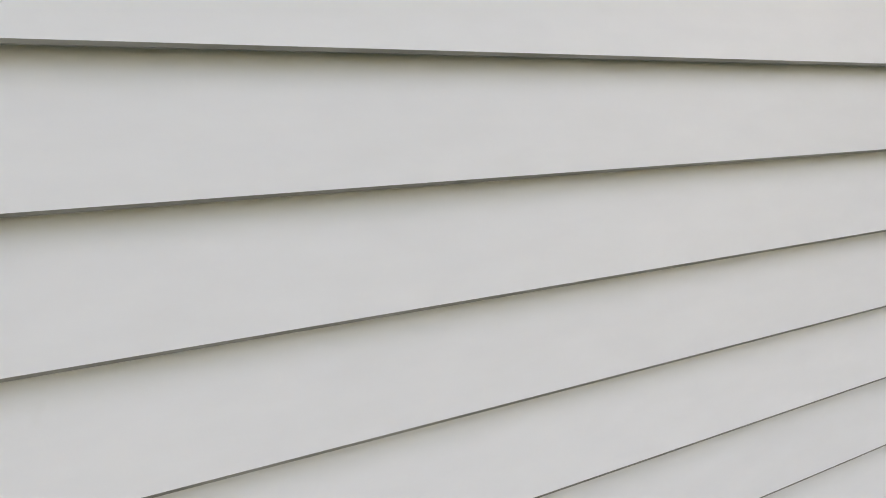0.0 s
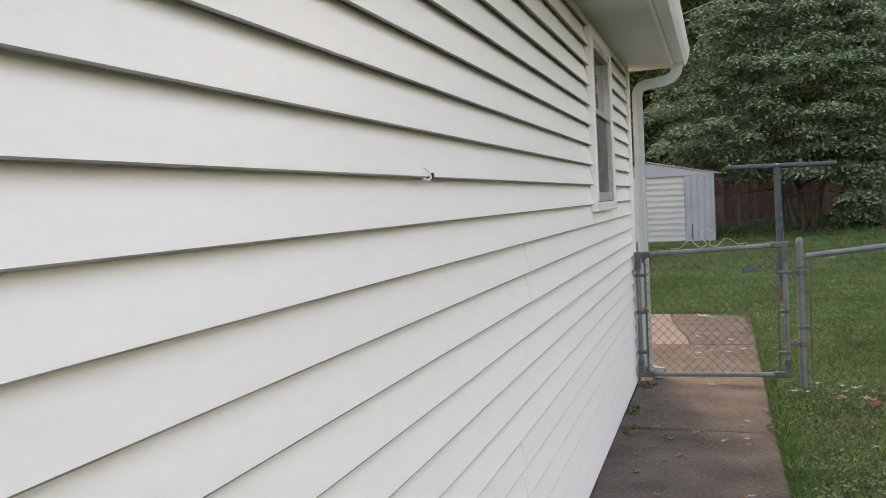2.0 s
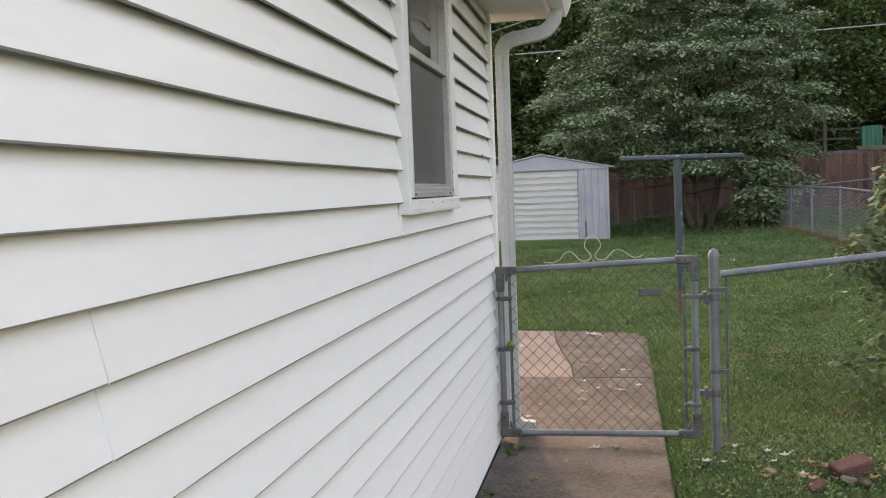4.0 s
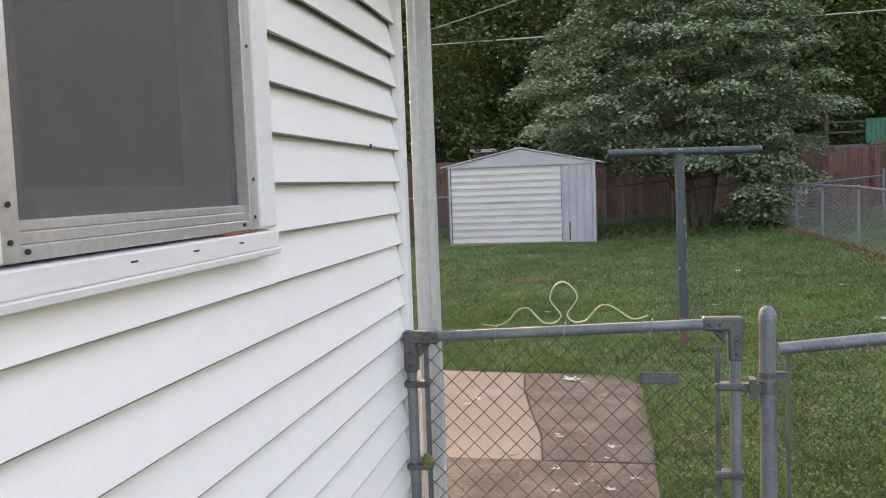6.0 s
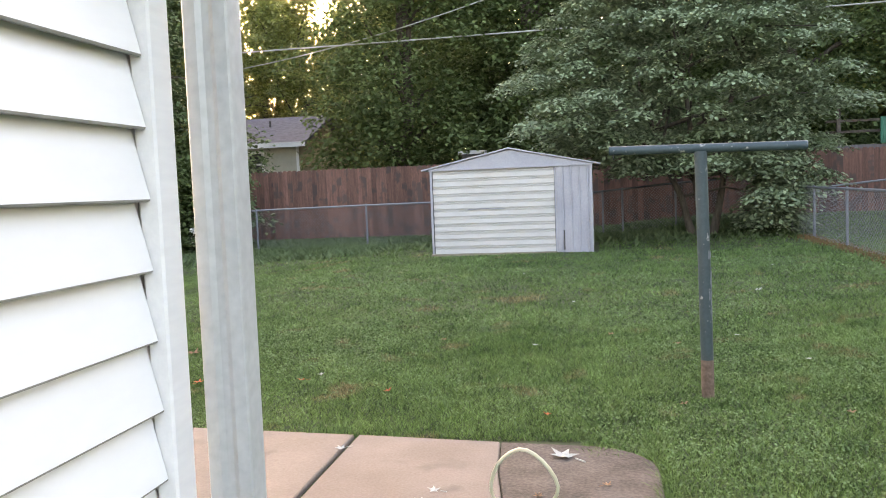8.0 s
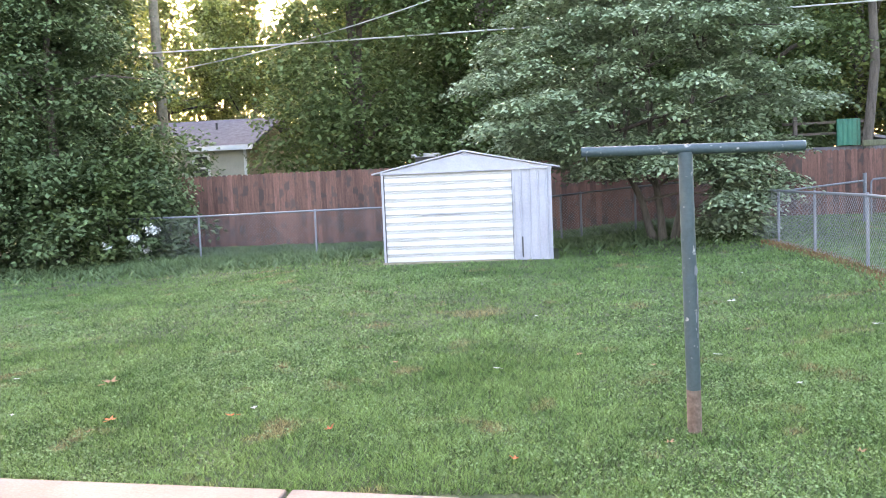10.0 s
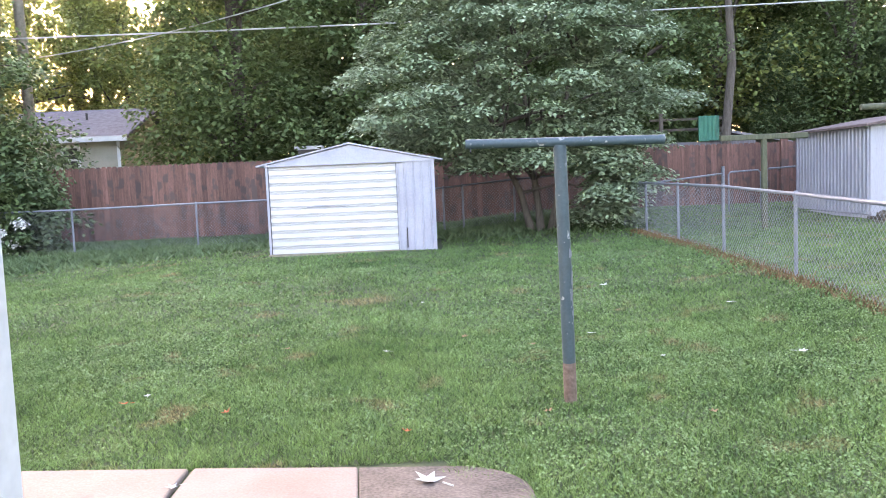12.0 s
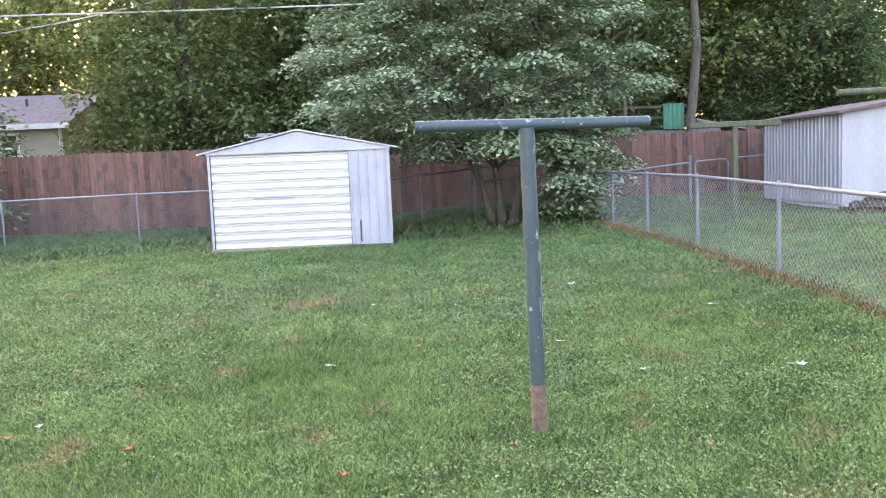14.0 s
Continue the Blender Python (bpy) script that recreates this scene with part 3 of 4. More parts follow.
part("latch_plate", Build().box(0.80, 0.925, GY - 0.012, GY - 0.004, 0.845, 0.885), GALVD, gate, "small grey metal plate wired to the mesh", bevel=0.003)
orn = [(0.37, 0.018), (0.42, 0.008), (0.46, 0.03), (0.49, 0.075), (0.525, 0.085), (0.55, 0.05), (0.575, 0.015), (0.61, 0.008), (0.635, 0.04), (0.615, 0.085), (0.6, 0.12), (0.61, 0.17), (0.64, 0.198), (0.67, 0.175), (0.69, 0.125), (0.675, 0.085), (0.655, 0.045), (0.675, 0.01), (0.71, 0.01), (0.735, 0.04), (0.76, 0.075), (0.79, 0.08), (0.825, 0.05), (0.86, 0.015), (0.89, 0.012), (0.925, 0.03)]
pts = []
for i in range(len(orn) - 1):
    p = [Vector(orn[min(max(j, 0), len(orn) - 1)]) for j in (i - 1, i, i + 1, i + 2)]
    for s in (0, 0.33, 0.66):
        q = 0.5 * ((2 * p[1]) + (p[2] - p[0]) * s + (2 * p[0] - 5 * p[1] + 4 * p[2] - p[3]) * s * s + (3 * p[1] - p[0] - 3 * p[2] + p[3]) * s ** 3)
        pts.append((q[0] - 0.085, GY, 1.02 + (q[0] - 0.1) * 0.041 + q[1] * 0.72))
part("ornament", Build().tube(pts, 0.0027, 6), GOLDWIRE, gate, "cream scrolled wire ornament on the top rail", smooth=True)


def cap_post(name, label, x, y, z0, z1, r, group="", metal=None):
    """A pipe post with a domed cap."""
    po = thing(name, label, "fence post", group, at=(x, y, z0))
    h = z1 - z0
    part("pipe", Build().tube([(0, 0, -0.05), (0, 0, h - 0.04)], r, 14), metal or GALV, po, smooth=True)
    dome = [(0, 0, h - 0.045), (0, 0, h - 0.02), (0, 0, h - 0.015), (0, 0, h - 0.003), (0, 0, h + 0.006), (0, 0, h + 0.01)]
    part("cap", Build().tube(dome, [r * 1.12, r * 1.12, r * 1.0, r * 0.85, r * 0.5, r * 0.1], 14), metal or GALV, po, smooth=True)
    return po


gp = cap_post("gate_post", "galvanised gate post with a domed cap", 1.205, 9.33, -0.03, 1.085, 0.0255)
for z in (0.33, 0.86):
    part("hinge", Build().tube([(0, 0, z - 0.02), (0, 0, z + 0.02)], 0.031, 12).box(-0.105, 0.0, -0.02, 0.012, z - 0.014, z + 0.014).box(-0.06, -0.04, -0.03, 0.02, z - 0.035, z + 0.03), GALVD, gp, "bolted gate hinge clamp")
for z in (0.45, 0.9):
    part("band", Build().tube([(0, 0, z - 0.01), (0, 0, z + 0.01)], 0.0285, 12).box(0, 0.07, -0.01, 0.01, z - 0.01, z + 0.01), GALVD, gp)

# side fence from the gate post up to the boundary line
FX, FY0, FY1 = 4.5, 9.45, 26.2
cross = thing("chain_link_fence", "galvanised chain-link fence panel beside the gate", "fence")
part("top_rail", Build().tube([(1.24, 9.34, 0.952), (2.6, 9.38, 1.09), (4.45, 9.42, 1.16)], 0.02, 12), GALV, cross, smooth=True)
cf = part("wire_mesh", diamond_mesh(3.2, 0.0, 0.95, 0.0009), WIREDARK, cross)
cf.matrix_local = pose(1.27, 9.35, -0.02, 0, -3.5, 1.3)
part("tension_bar", Build().box(1.262, 1.275, 9.338, 9.344, 0.03, 0.96), GALVD, cross)
spiral = [(1.27 + i * 0.0166, 9.345 + 0.026 * math.cos(i * 1.57), 0.952 + i * 0.00066 * 1.66 * (1 - 0.00105 * i) + 0.026 * math.sin(i * 1.57)) for i in range(190)]
part("tie_wire", Build().tube(spiral, 0.0018, 4), WIRE, cross)

line_posts = [9.45, 12.2, 14.95, 17.9, 20.2, 22.35, 24.4, FY1]
for y in line_posts:
    zb = float(lay(FX, y))
    cap_post("fence_post", "slim galvanised fence post on the boundary line", FX, y, zb, zb + 0.96, 0.022, "boundary fence posts", PALEGALV)
side = thing("chain_link_fence", "long galvanised chain-link boundary fence along the lawn", "fence")
part("top_rail", Build().tube([(FX, y, float(lay(FX, y)) + 0.93) for y in line_posts], 0.021, 10), PALEGALV, side, smooth=True)
for a, b in zip(line_posts, line_posts[1:]):
    fo = part("wire_mesh", diamond_mesh(b - a, 0.02, 0.92, 0.0017), WIRE, side)
    za, zb = float(lay(FX, a)), float(lay(FX, b))
    fo.matrix_local = pose(FX - 0.025, a, za, 0, -math.degrees(math.atan2(zb - za, b - a)), 90)

BY = 28.2
back_posts = [-13.6, -10.75, -7.85, -4.98, -2.1, 0.75, 1.2, 2.4, 4.6]
back = thing("chain_link_fence", "chain-link fence along the back of the lawn", "fence")
for x in back_posts:
    zb = float(lay(x, BY))
    cap_post("fence_post", "thin galvanised post of the back fence", x, BY, zb, zb + 1.1, 0.024, "back fence posts", PALEGALV)
part("top_rail", Build().tube([(x, BY, float(lay(x, BY)) + 1.07) for x in back_posts], 0.022, 10), PALEGALV, back, smooth=True)
for a, b in zip(back_posts, back_posts[1:]):
    fo = part("wire_mesh", diamond_mesh(b - a, 0.02, 1.06, 0.002), WIRE, back)
    za, zb = float(lay(a, BY)), float(lay(b, BY))
    fo.matrix_local = pose(a, BY, za, 0, -math.degrees(math.atan2(zb - za, b - a)), 0)
join = thing("chain_link_fence", "chain-link fence of the neighbouring garden with a gate", "fence", at=(0, 0, -0.17))
part("top_rail", Build().tube([(4.5, 26.2, 1.38), (7.2, 28.1, 1.55)], 0.022, 10), GALV, join, smooth=True)
part("gate_hoop", Build().tube([(7.4, 28.2, 0.55), (7.4, 28.2, 1.52), (7.46, 28.23, 1.58), (8.2, 28.5, 1.6), (8.28, 28.53, 1.54), (8.28, 28.53, 0.55), (7.4, 28.2, 0.55)], 0.02, 8), GALV, join, "rounded gate frame", smooth=True)
part("top_rail", Build().tube([(8.5, 28.6, 1.62), (12, 29.6, 1.75)], 0.022, 10), GALV, join, smooth=True)
for x, y, z in ((7.25, 28.15, 1.72), (8.42, 28.58, 1.78)):
    part("post", Build().tube([(x, y, 0.2), (x, y, z)], 0.04, 10), GALV, join, smooth=True)

# ---- clothes poles ----
tp = thing("clothes_pole", "blue-green painted steel T-shaped clothesline pole, rusted at its foot", "clothes pole", at=(1.385, 14.33, -0.03))
part("post", Build().tube([(0.01, 0, 0.28), (0.0, 0, 1.0), (-0.012, 0, 1.755)], 0.044, 18), GREENPIPE, tp, smooth=True)
part("rusted_foot", Build().tube([(0.012, 0, -0.08), (0.01, 0, 0.28)], 0.0445, 18), RUST, tp, "rust-brown bare foot", smooth=True)
part("crossbar", Build().tube([(-0.64, 0, 1.785), (0.69, 0, 1.765)], 0.032, 16, caps=False).tube([(-0.635, 0, 1.7849), (0.685, 0, 1.7651)], 0.028, 16), GREENPIPE, tp, smooth=True)
part("hook", Build().tube([(-0.61, -0.02, 1.76), (-0.61, -0.03, 1.73), (-0.605, -0.02, 1.72)], 0.004, 6), DARKMETAL, tp)
chr_ = random.Random(17)
for _ in range(34):
    a0, z = radians(chr_.gauss(-28, 16)), chr_.choice((chr_.uniform(0.3, 1.05), chr_.uniform(0.55, 0.95)))
    wa, hz = chr_.uniform(0.06, 0.22), chr_.uniform(0.008, 0.035)
    chips, k = Build(), 0
    for rr in (0.0435, 0.0452):
        for u, v_ in ((-1, -0.6), (-0.3, -1), (0.8, -0.5), (1, 0.5), (0.1, 1), (-0.7, 0.6)):
            aa = a0 + u * wa
            chips.v.append((0.004 + rr * math.cos(aa), rr * math.sin(aa), z + v_ * hz))
    chips.f += [tuple(k + i for i in range(6)), tuple(k + 6 + i for i in range(6))] + [(k + i, k + (i + 1) % 6, k + 6 + (i + 1) % 6, k + 6 + i) for i in range(6)]
    part("bare_patch", chips, PALEGALV, tp, "flaked spot of bare metal")
t2 = thing("clothes_pole", "mossy wooden T-shaped clothesline pole in the next garden", "clothes pole", at=(6.57, 24.0, 0.2))
part("post", Build().box(-0.045, 0.045, -0.045, 0.045, -0.1, 1.83), GREENWOOD, t2, bevel=0.01)
part("crossbar", Build().box(-0.8, 0.8, -0.05, 0.05, 1.8, 1.9), GREENWOOD, t2, bevel=0.01)
t3 = thing("clothes_pole", "weathered T-shaped clothesline pole before the pale shed", "clothes pole", at=(8.0, 21.8, 0.2))
part("post", Build().tube([(0.12, 0, -0.1), (0.24, 0, 2.16)], 0.05, 8), GREYWOOD, t3, bevel=0.01)
part("crossbar", Build().tube([(-0.78, 0, 2.17), (1.05, 0, 2.2)], 0.05, 12), GREENWOOD, t3, smooth=True)

# ---- metal garden shed ----
SX0, SX1, SY, SD = -2.45, 0.55, 23.75, 2.4
SZ, EAVE, PEAK = 0.27, 1.9, 2.22
shed = thing("garden_shed", "white ribbed steel garden shed with a low gable roof", "shed")
sb = Build().box(SX0, SX1, SY + 0.065, SY + SD, SZ, EAVE)
part("body", sb, SHEDWHITE, shed)
dx1 = -0.13
db = Build()
nr = 11
zt, zb0 = EAVE - 0.05, SZ + 0.03
dz = (zt - zb0) / nr
prof = [(SY + 0.02, zb0)]
for i in range(nr):
    z = zb0 + i * dz
    prof += [(SY + 0.004, z + 0.004), (SY + 0.004, z + dz * 0.6), (SY + 0.04, z + dz * 0.63), (SY + 0.04, z + dz * 0.72), (SY + 0.012, z + dz * 0.76), (SY + 0.012, z + dz * 0.86), (SY + 0.035, z + dz * 0.89), (SY + 0.035, z + dz * 0.97)]
prof += [(SY + 0.062, zt), (SY + 0.062, zb0)]
part("door", db.prism(prof, "x", SX0 + 0.04, dx1), SHEDWHITE, shed, "white sliding door with horizontal ribs")
part("door_edge", Build().box(dx1, dx1 + 0.025, SY - 0.012, SY + 0.03, zb0, zt), SHEDGREY, shed)
pp = [(dx1 + 0.03, SY + 0.062)]
for i in range(4):
    x = dx1 + 0.03 + i * 0.15
    pp += [(x, SY + 0.018), (x + 0.1, SY + 0.018), (x + 0.107, SY - 0.006), (x + 0.132, SY - 0.006), (x + 0.14, SY + 0.018)]
pp = [p for p in pp if p[0] < SX1 - 0.02] + [(SX1 - 0.02, SY + 0.018), (SX1 - 0.02, SY + 0.062)]
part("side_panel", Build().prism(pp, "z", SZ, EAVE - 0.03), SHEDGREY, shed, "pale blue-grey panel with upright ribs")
part("door_handle", Build().box(0.015, 0.04, SY - 0.03, SY + 0.0, SZ + 0.06, SZ + 0.42), DARKMETAL, shed, "dark vertical handle")
for x in (SX0, SX1 - 0.03):
    part("corner_trim", Build().box(x - 0.005, x + 0.035, SY - 0.008, SY + 0.05, SZ, EAVE), SHEDGREY, shed)
mid = (SX0 + SX1) / 2
part("gable", Build().prism([(SX0 - 0.03, EAVE - 0.01), (SX1 + 0.03, EAVE - 0.01), (mid + 0.4, PEAK - 0.1), (mid, PEAK - 0.015), (mid - 0.4, PEAK - 0.1)], "y", SY - 0.006, SY + 0.03), SHEDGREY, shed, "pale dented metal gable")
part("door_dent", Build().tube([(-1.75, SY + 0.001, 1.12), (-1.5, SY - 0.004, 1.135), (-1.3, SY - 0.004, 1.13), (-1.05, SY + 0.001, 1.115)], 0.008, 6), SHEDGREY, shed, "bent crease across the door")
part("edge_bead", Build().box(SX0 + 0.033, SX0 + 0.05, SY - 0.004, SY + 0.02, zb0, zt), DARKMETAL, shed)
part("edge_bead", Build().box(dx1 - 0.006, dx1 + 0.001, SY - 0.013, SY + 0.02, zb0, zt), DARKMETAL, shed)
part("head_track", Build().box(SX0 - 0.02, SX1 + 0.02, SY - 0.03, SY - 0.007, EAVE - 0.035, EAVE + 0.005), SHEDGREY, shed)
ro = [(SX0 - 0.16, EAVE - 0.03), (mid - 0.4, PEAK - 0.085), (mid, PEAK), (mid + 0.4, PEAK - 0.085), (SX1 + 0.16, EAVE - 0.03), (SX1 + 0.16, EAVE - 0.005), (mid + 0.4, PEAK - 0.06), (mid, PEAK + 0.027), (mid - 0.4, PEAK - 0.06), (SX0 - 0.16, EAVE - 0.005)]
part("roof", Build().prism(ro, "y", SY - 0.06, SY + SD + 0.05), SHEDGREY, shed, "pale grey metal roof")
part("base_rail", Build().box(SX0 - 0.02, dx1 + 0.02, SY - 0.06, SY + 0.05, SZ - 0.12, SZ + 0.03), STONE, shed, "weathered timber sill along the ground", bevel=0.008)

# ---- wooden board fence ----
WF = 30.5
wood = thing("board_fence", "tall red-brown wooden board fence behind the gardens", "fence")
BW = 0.142
xa = -9.35
grey = thing("board_fence", "older grey weathered stretch of board fence", "fence")
for b0, owner, m_, x_from, x_to in ((0, wood, FENCEWOOD, xa, 14.0), (1, grey, GREYWOOD, -14.0, xa - 0.15)):
    w2 = BW / 2 + 0.001
    me = Build().prism([(-w2, 0.0), (w2, 0.0), (w2, 1.86), (w2 - 0.035, 1.9), (-w2 + 0.035, 1.9), (-w2, 1.86)], "y", -0.01, 0.01).mesh("board", m_)
    x = x_from
    while x < x_to:
        bo = part("board", me, m_, owner)
        hh = 0.02 * prng.random()
        bo.matrix_local = pose(x, WF + 0.006 * prng.random(), 0.28 + hh - 0.06 * step(3, 9, x), 0, prng.uniform(-0.04, 0.04), 0)
        x += BW
    for z in (0.6, 1.6):
        part("fence_rail", Build().box(x_from, x_to, WF + 0.02, WF + 0.06, z, z + 0.09), m_, owner)
part("fence_post", Build().box(9.55, 9.75, WF - 0.09, WF - 0.03, 0.1, 2.35), FENCEWOOD, wood, bevel=0.01)

# ---- next garden's pale shed ----
ns = thing("neighbour_shed", "pale corrugated metal shed on blocks in the next garden", "shed", at=(0.12, 0, 0))
nz0, nz1 = 0.5, 2.2
cor = [(8.9, 28.3)]
for i in range(22):
    y = 28.3 - i * 0.15
    cor += [(8.9, y - 0.06), (8.875, y - 0.075), (8.875, y - 0.125), (8.9, y - 0.14)]
cor += [(8.9, 25.0), (9.0, 25.0), (9.0, 28.3)]
part("side_wall", Build().prism(cor, "z", nz0, nz1), SHEDGREY, ns, "pale corrugated side wall")
part("front_wall", Build().box(8.9, 12.4, 24.95, 25.0, nz0 - 0.02, nz1 + 0.03), NEARSHED, ns)
part("gable", Build().prism([(8.9, nz1 + 0.03), (12.4, nz1 + 0.03), (10.65, nz1 + 0.25)], "y", 24.95, 25.0), NEARSHED, ns)
part("back_wall", Build().box(8.95, 12.4, 28.3, 28.35, nz0, nz1), SHEDGREY, ns)
part("roof", Build().prism([(8.75, nz1 + 0.0), (10.65, nz1 + 0.27), (12.5, nz1 + 0.0), (12.5, nz1 + 0.05), (10.65, nz1 + 0.33), (8.75, nz1 + 0.05)], "y", 24.8, 28.5), ROOFEDGE, ns, "brown roof with a dark edge")
part("door", Build().box(10.0, 11.0, 24.93, 24.948, nz0, nz1 - 0.05), NEARSHED, ns)
part("door_frame", Build().box(9.9, 10.0, 24.92, 24.948, nz0, nz1 + 0.05), DARKMETAL, ns, "dark door frame")
part("sill", Build().box(8.85, 12.45, 24.9, 28.35, nz0 - 0.08, nz0 - 0.021), NEARSHED, ns)
part("block_base", Build().box(8.95, 12.3, 25.05, 28.2, 0.1, nz0 - 0.081), STONE, ns, "stone block footing")
heap = thing("log_pile", "heap of dark firewood stacked before the pale shed", "firewood", kind="stuff")
hb = Build()
for i in range(110):
    r = prng.uniform(0.02, 0.04)
    row = prng.random()
    x, z = 8.9 + 2.2 * prng.random(), 0.3 + r + 0.42 * row * (0.3 + 0.7 * prng.random())
    y = 24.35 + prng.uniform(-0.25, 0.1)
    a = prng.uniform(-0.25, 0.25)
    hb.tube([(x - 0.2, y - a * 0.4, z - 0.2 * a), (x + 0.2, y + a * 0.4, z + 0.2 * a)], r, 7)
part("logs", hb, BARK, heap)

# ---- trees ----


def foliage(name, centres, per, spread, size, material, parent, flat=0.5, droop=0.35, seed=1, label="", level=1.0, hang=-0.35):
    """Loose folded leaves round the clump centres."""
    r = np.random.default_rng(seed)
    c = np.repeat(np.asarray(centres, dtype=float), per, axis=0)
    n = len(c)
    d = r.normal(0, 1, (n, 3))
    d /= np.linalg.norm(d, axis=1)[:, None]
    d *= (r.random(n) ** 0.5)[:, None] * spread * r.uniform(0.7, 1.2, n)[:, None]
    d[:, 2] *= flat
    rad = np.hypot(d[:, 0], d[:, 1])
    d[:, 2] -= droop * rad ** 2 / max(spread, 0.01)
    p = c + d
    a = np.arctan2(d[:, 1], d[:, 0]) + r.normal(0, 0.9, n)
    tilt = r.normal(hang, 0.4 * level, n)
    roll = r.normal(0, 0.45, n) * level
    s = size * r.uniform(0.6, 1.25, n)
    along = np.stack([np.cos(a) * np.cos(tilt), np.sin(a) * np.cos(tilt), np.sin(tilt)], 1)
    across = np.stack([-np.sin(a) * np.cos(roll), np.cos(a) * np.cos(roll), np.sin(roll)], 1)
    up = np.cross(along, across)
    v = np.empty((n, 4, 3), dtype=np.float32)
    v[:, 0] = p
    v[:, 1] = p + (along * 0.45 + across * 0.42 + up * 0.1) * s[:, None]
    v[:, 2] = p + along * s[:, None]
    v[:, 3] = p + (along * 0.45 - across * 0.42 + up * 0.1) * s[:, None]
    return part(name, raw_mesh(name, v.reshape(-1, 3), 4, material), material, parent, label)


def clumps(n, rx, ry, z0, z1, r, hollow=0.35, tiers=0, shape=0.6):
    """Clump centres in an uneven egg-shaped crown; tiers: layered boughs."""
    out = []
    while len(out) < n:
        u = r.random()
        if tiers:
            u = (math.floor(u * tiers) + 0.5 + 0.22 * r.normal()) / tiers
        u = min(0.99, max(0.01, u))
        z = z0 + (z1 - z0) * u
        wide = math.sin(math.pi * (0.12 + 0.86 * u ** shape)) ** 0.7
        a = r.random() * 2 * math.pi
        lump = 0.8 + 0.25 * math.sin(3 * a + 5 * u) + 0.12 * math.sin(7 * a - 9 * u)
        q = (hollow + (1 - hollow) * r.random() ** 0.6) * wide * lump
        out.append((rx * q * math.cos(a), ry * q * math.sin(a), z - 0.1 * (z1 - z0) * q * (tiers > 0)))
    return out


def tree(name, label, trunks, centres, per, spread, size, leaf, bark, trunk_r, seed, flat=0.5, droop=0.35, limbs=14, category="tree", level=1.0, hang=-0.35):
    """A tapered trunk or several, limbs out to clumps, and a crown of leaves. Built at the origin."""
    r = random.Random(seed)
    ob = thing(name, label, category)
    tops = []
    for base, top in trunks:
        base, top = Vector(base), Vector(top)
        pts, rad = [], []
        for i in range(9):
            u = i / 8
            j = Vector((r.uniform(-1, 1), r.uniform(-1, 1), 0)) * trunk_r * 0.8 * (0 < i)
            pts.append(base.lerp(top, u) + j)
            rad.append(trunk_r * (1.25 if i == 0 else 1 - 0.78 * u))
        part("trunk", Build().tube(pts, rad, 10), bark, ob, smooth=True)
        tops.append(pts)
    for c in r.sample(centres, min(limbs, len(centres))):
        c = Vector(c)
        pts = r.choice(tops)
        low = [p for p in pts[2:] if p.z < c.z] or [pts[2]]
        a = low[-1] if r.random() < 0.5 else r.choice(low)
        m = a.lerp(c, 0.5) + Vector((0, 0, 0.1 * (c - a).length))
        part("limb", Build().tube([a, m, c], [trunk_r * 0.4, trunk_r * 0.25, trunk_r * 0.07], 6), bark, ob, smooth=True)
    foliage("crown", centres, per, spread, size, leaf, ob, flat, droop, seed, level=level, hang=hang)
    return ob


nr = np.random.default_rng(11)
# the broad layered tree in the far corner of the lawn
cs = []
while len(cs) < 330:
    tier = nr.integers(0, 11)
    z = 1.75 + 0.44 * tier + nr.normal() * 0.09
    wide = float(np.interp(z, (1.0, 1.6, 2.1, 3.0, 4.0, 5.0, 6.0, 6.8), (1.5, 2.3, 3.1, 3.8, 3.7, 3.1, 2.1, 0.9)))
    a = nr.random() * 2 * math.pi
    q = (0.3 + 0.7 * nr.random() ** 0.55) * (0.9 + 0.1 * math.sin(3 * a + tier) + 0.07 * math.sin(8 * a - 2 * tier))
    cs.append((wide * q * math.cos(a) - 0.35, 0.85 * wide * q * math.sin(a), z - 0.3 * q * q))
cs += [(1.15 + nr.normal() * 0.35, -0.6 + nr.normal() * 0.5, 0.4 + 1.3 * nr.random()) for _ in range(18)]
cs += [(1.6 + nr.normal() * 0.25, -0.4 + nr.normal() * 0.4, 0.25 + 1.0 * nr.random()) for _ in range(14)]
big = tree("broad_tree", "broad layered garden tree with grey-green leaves", [((0, 0, -0.1), (-0.5, 0.1, 4.6)), ((0.2, 0.1, -0.1), (1.0, 0.0, 4.8)), ((-0.15, 0.1, -0.1), (-1.3, 0.2, 3.6))], cs, 360, 0.6, 0.088, LEAFBLUE, BARK, 0.085, 5, 0.2, 0.42, 30, level=0.7, hang=-0.38)
big.location = (2.74, 26.2, float(lay(2.74, 26.2)))

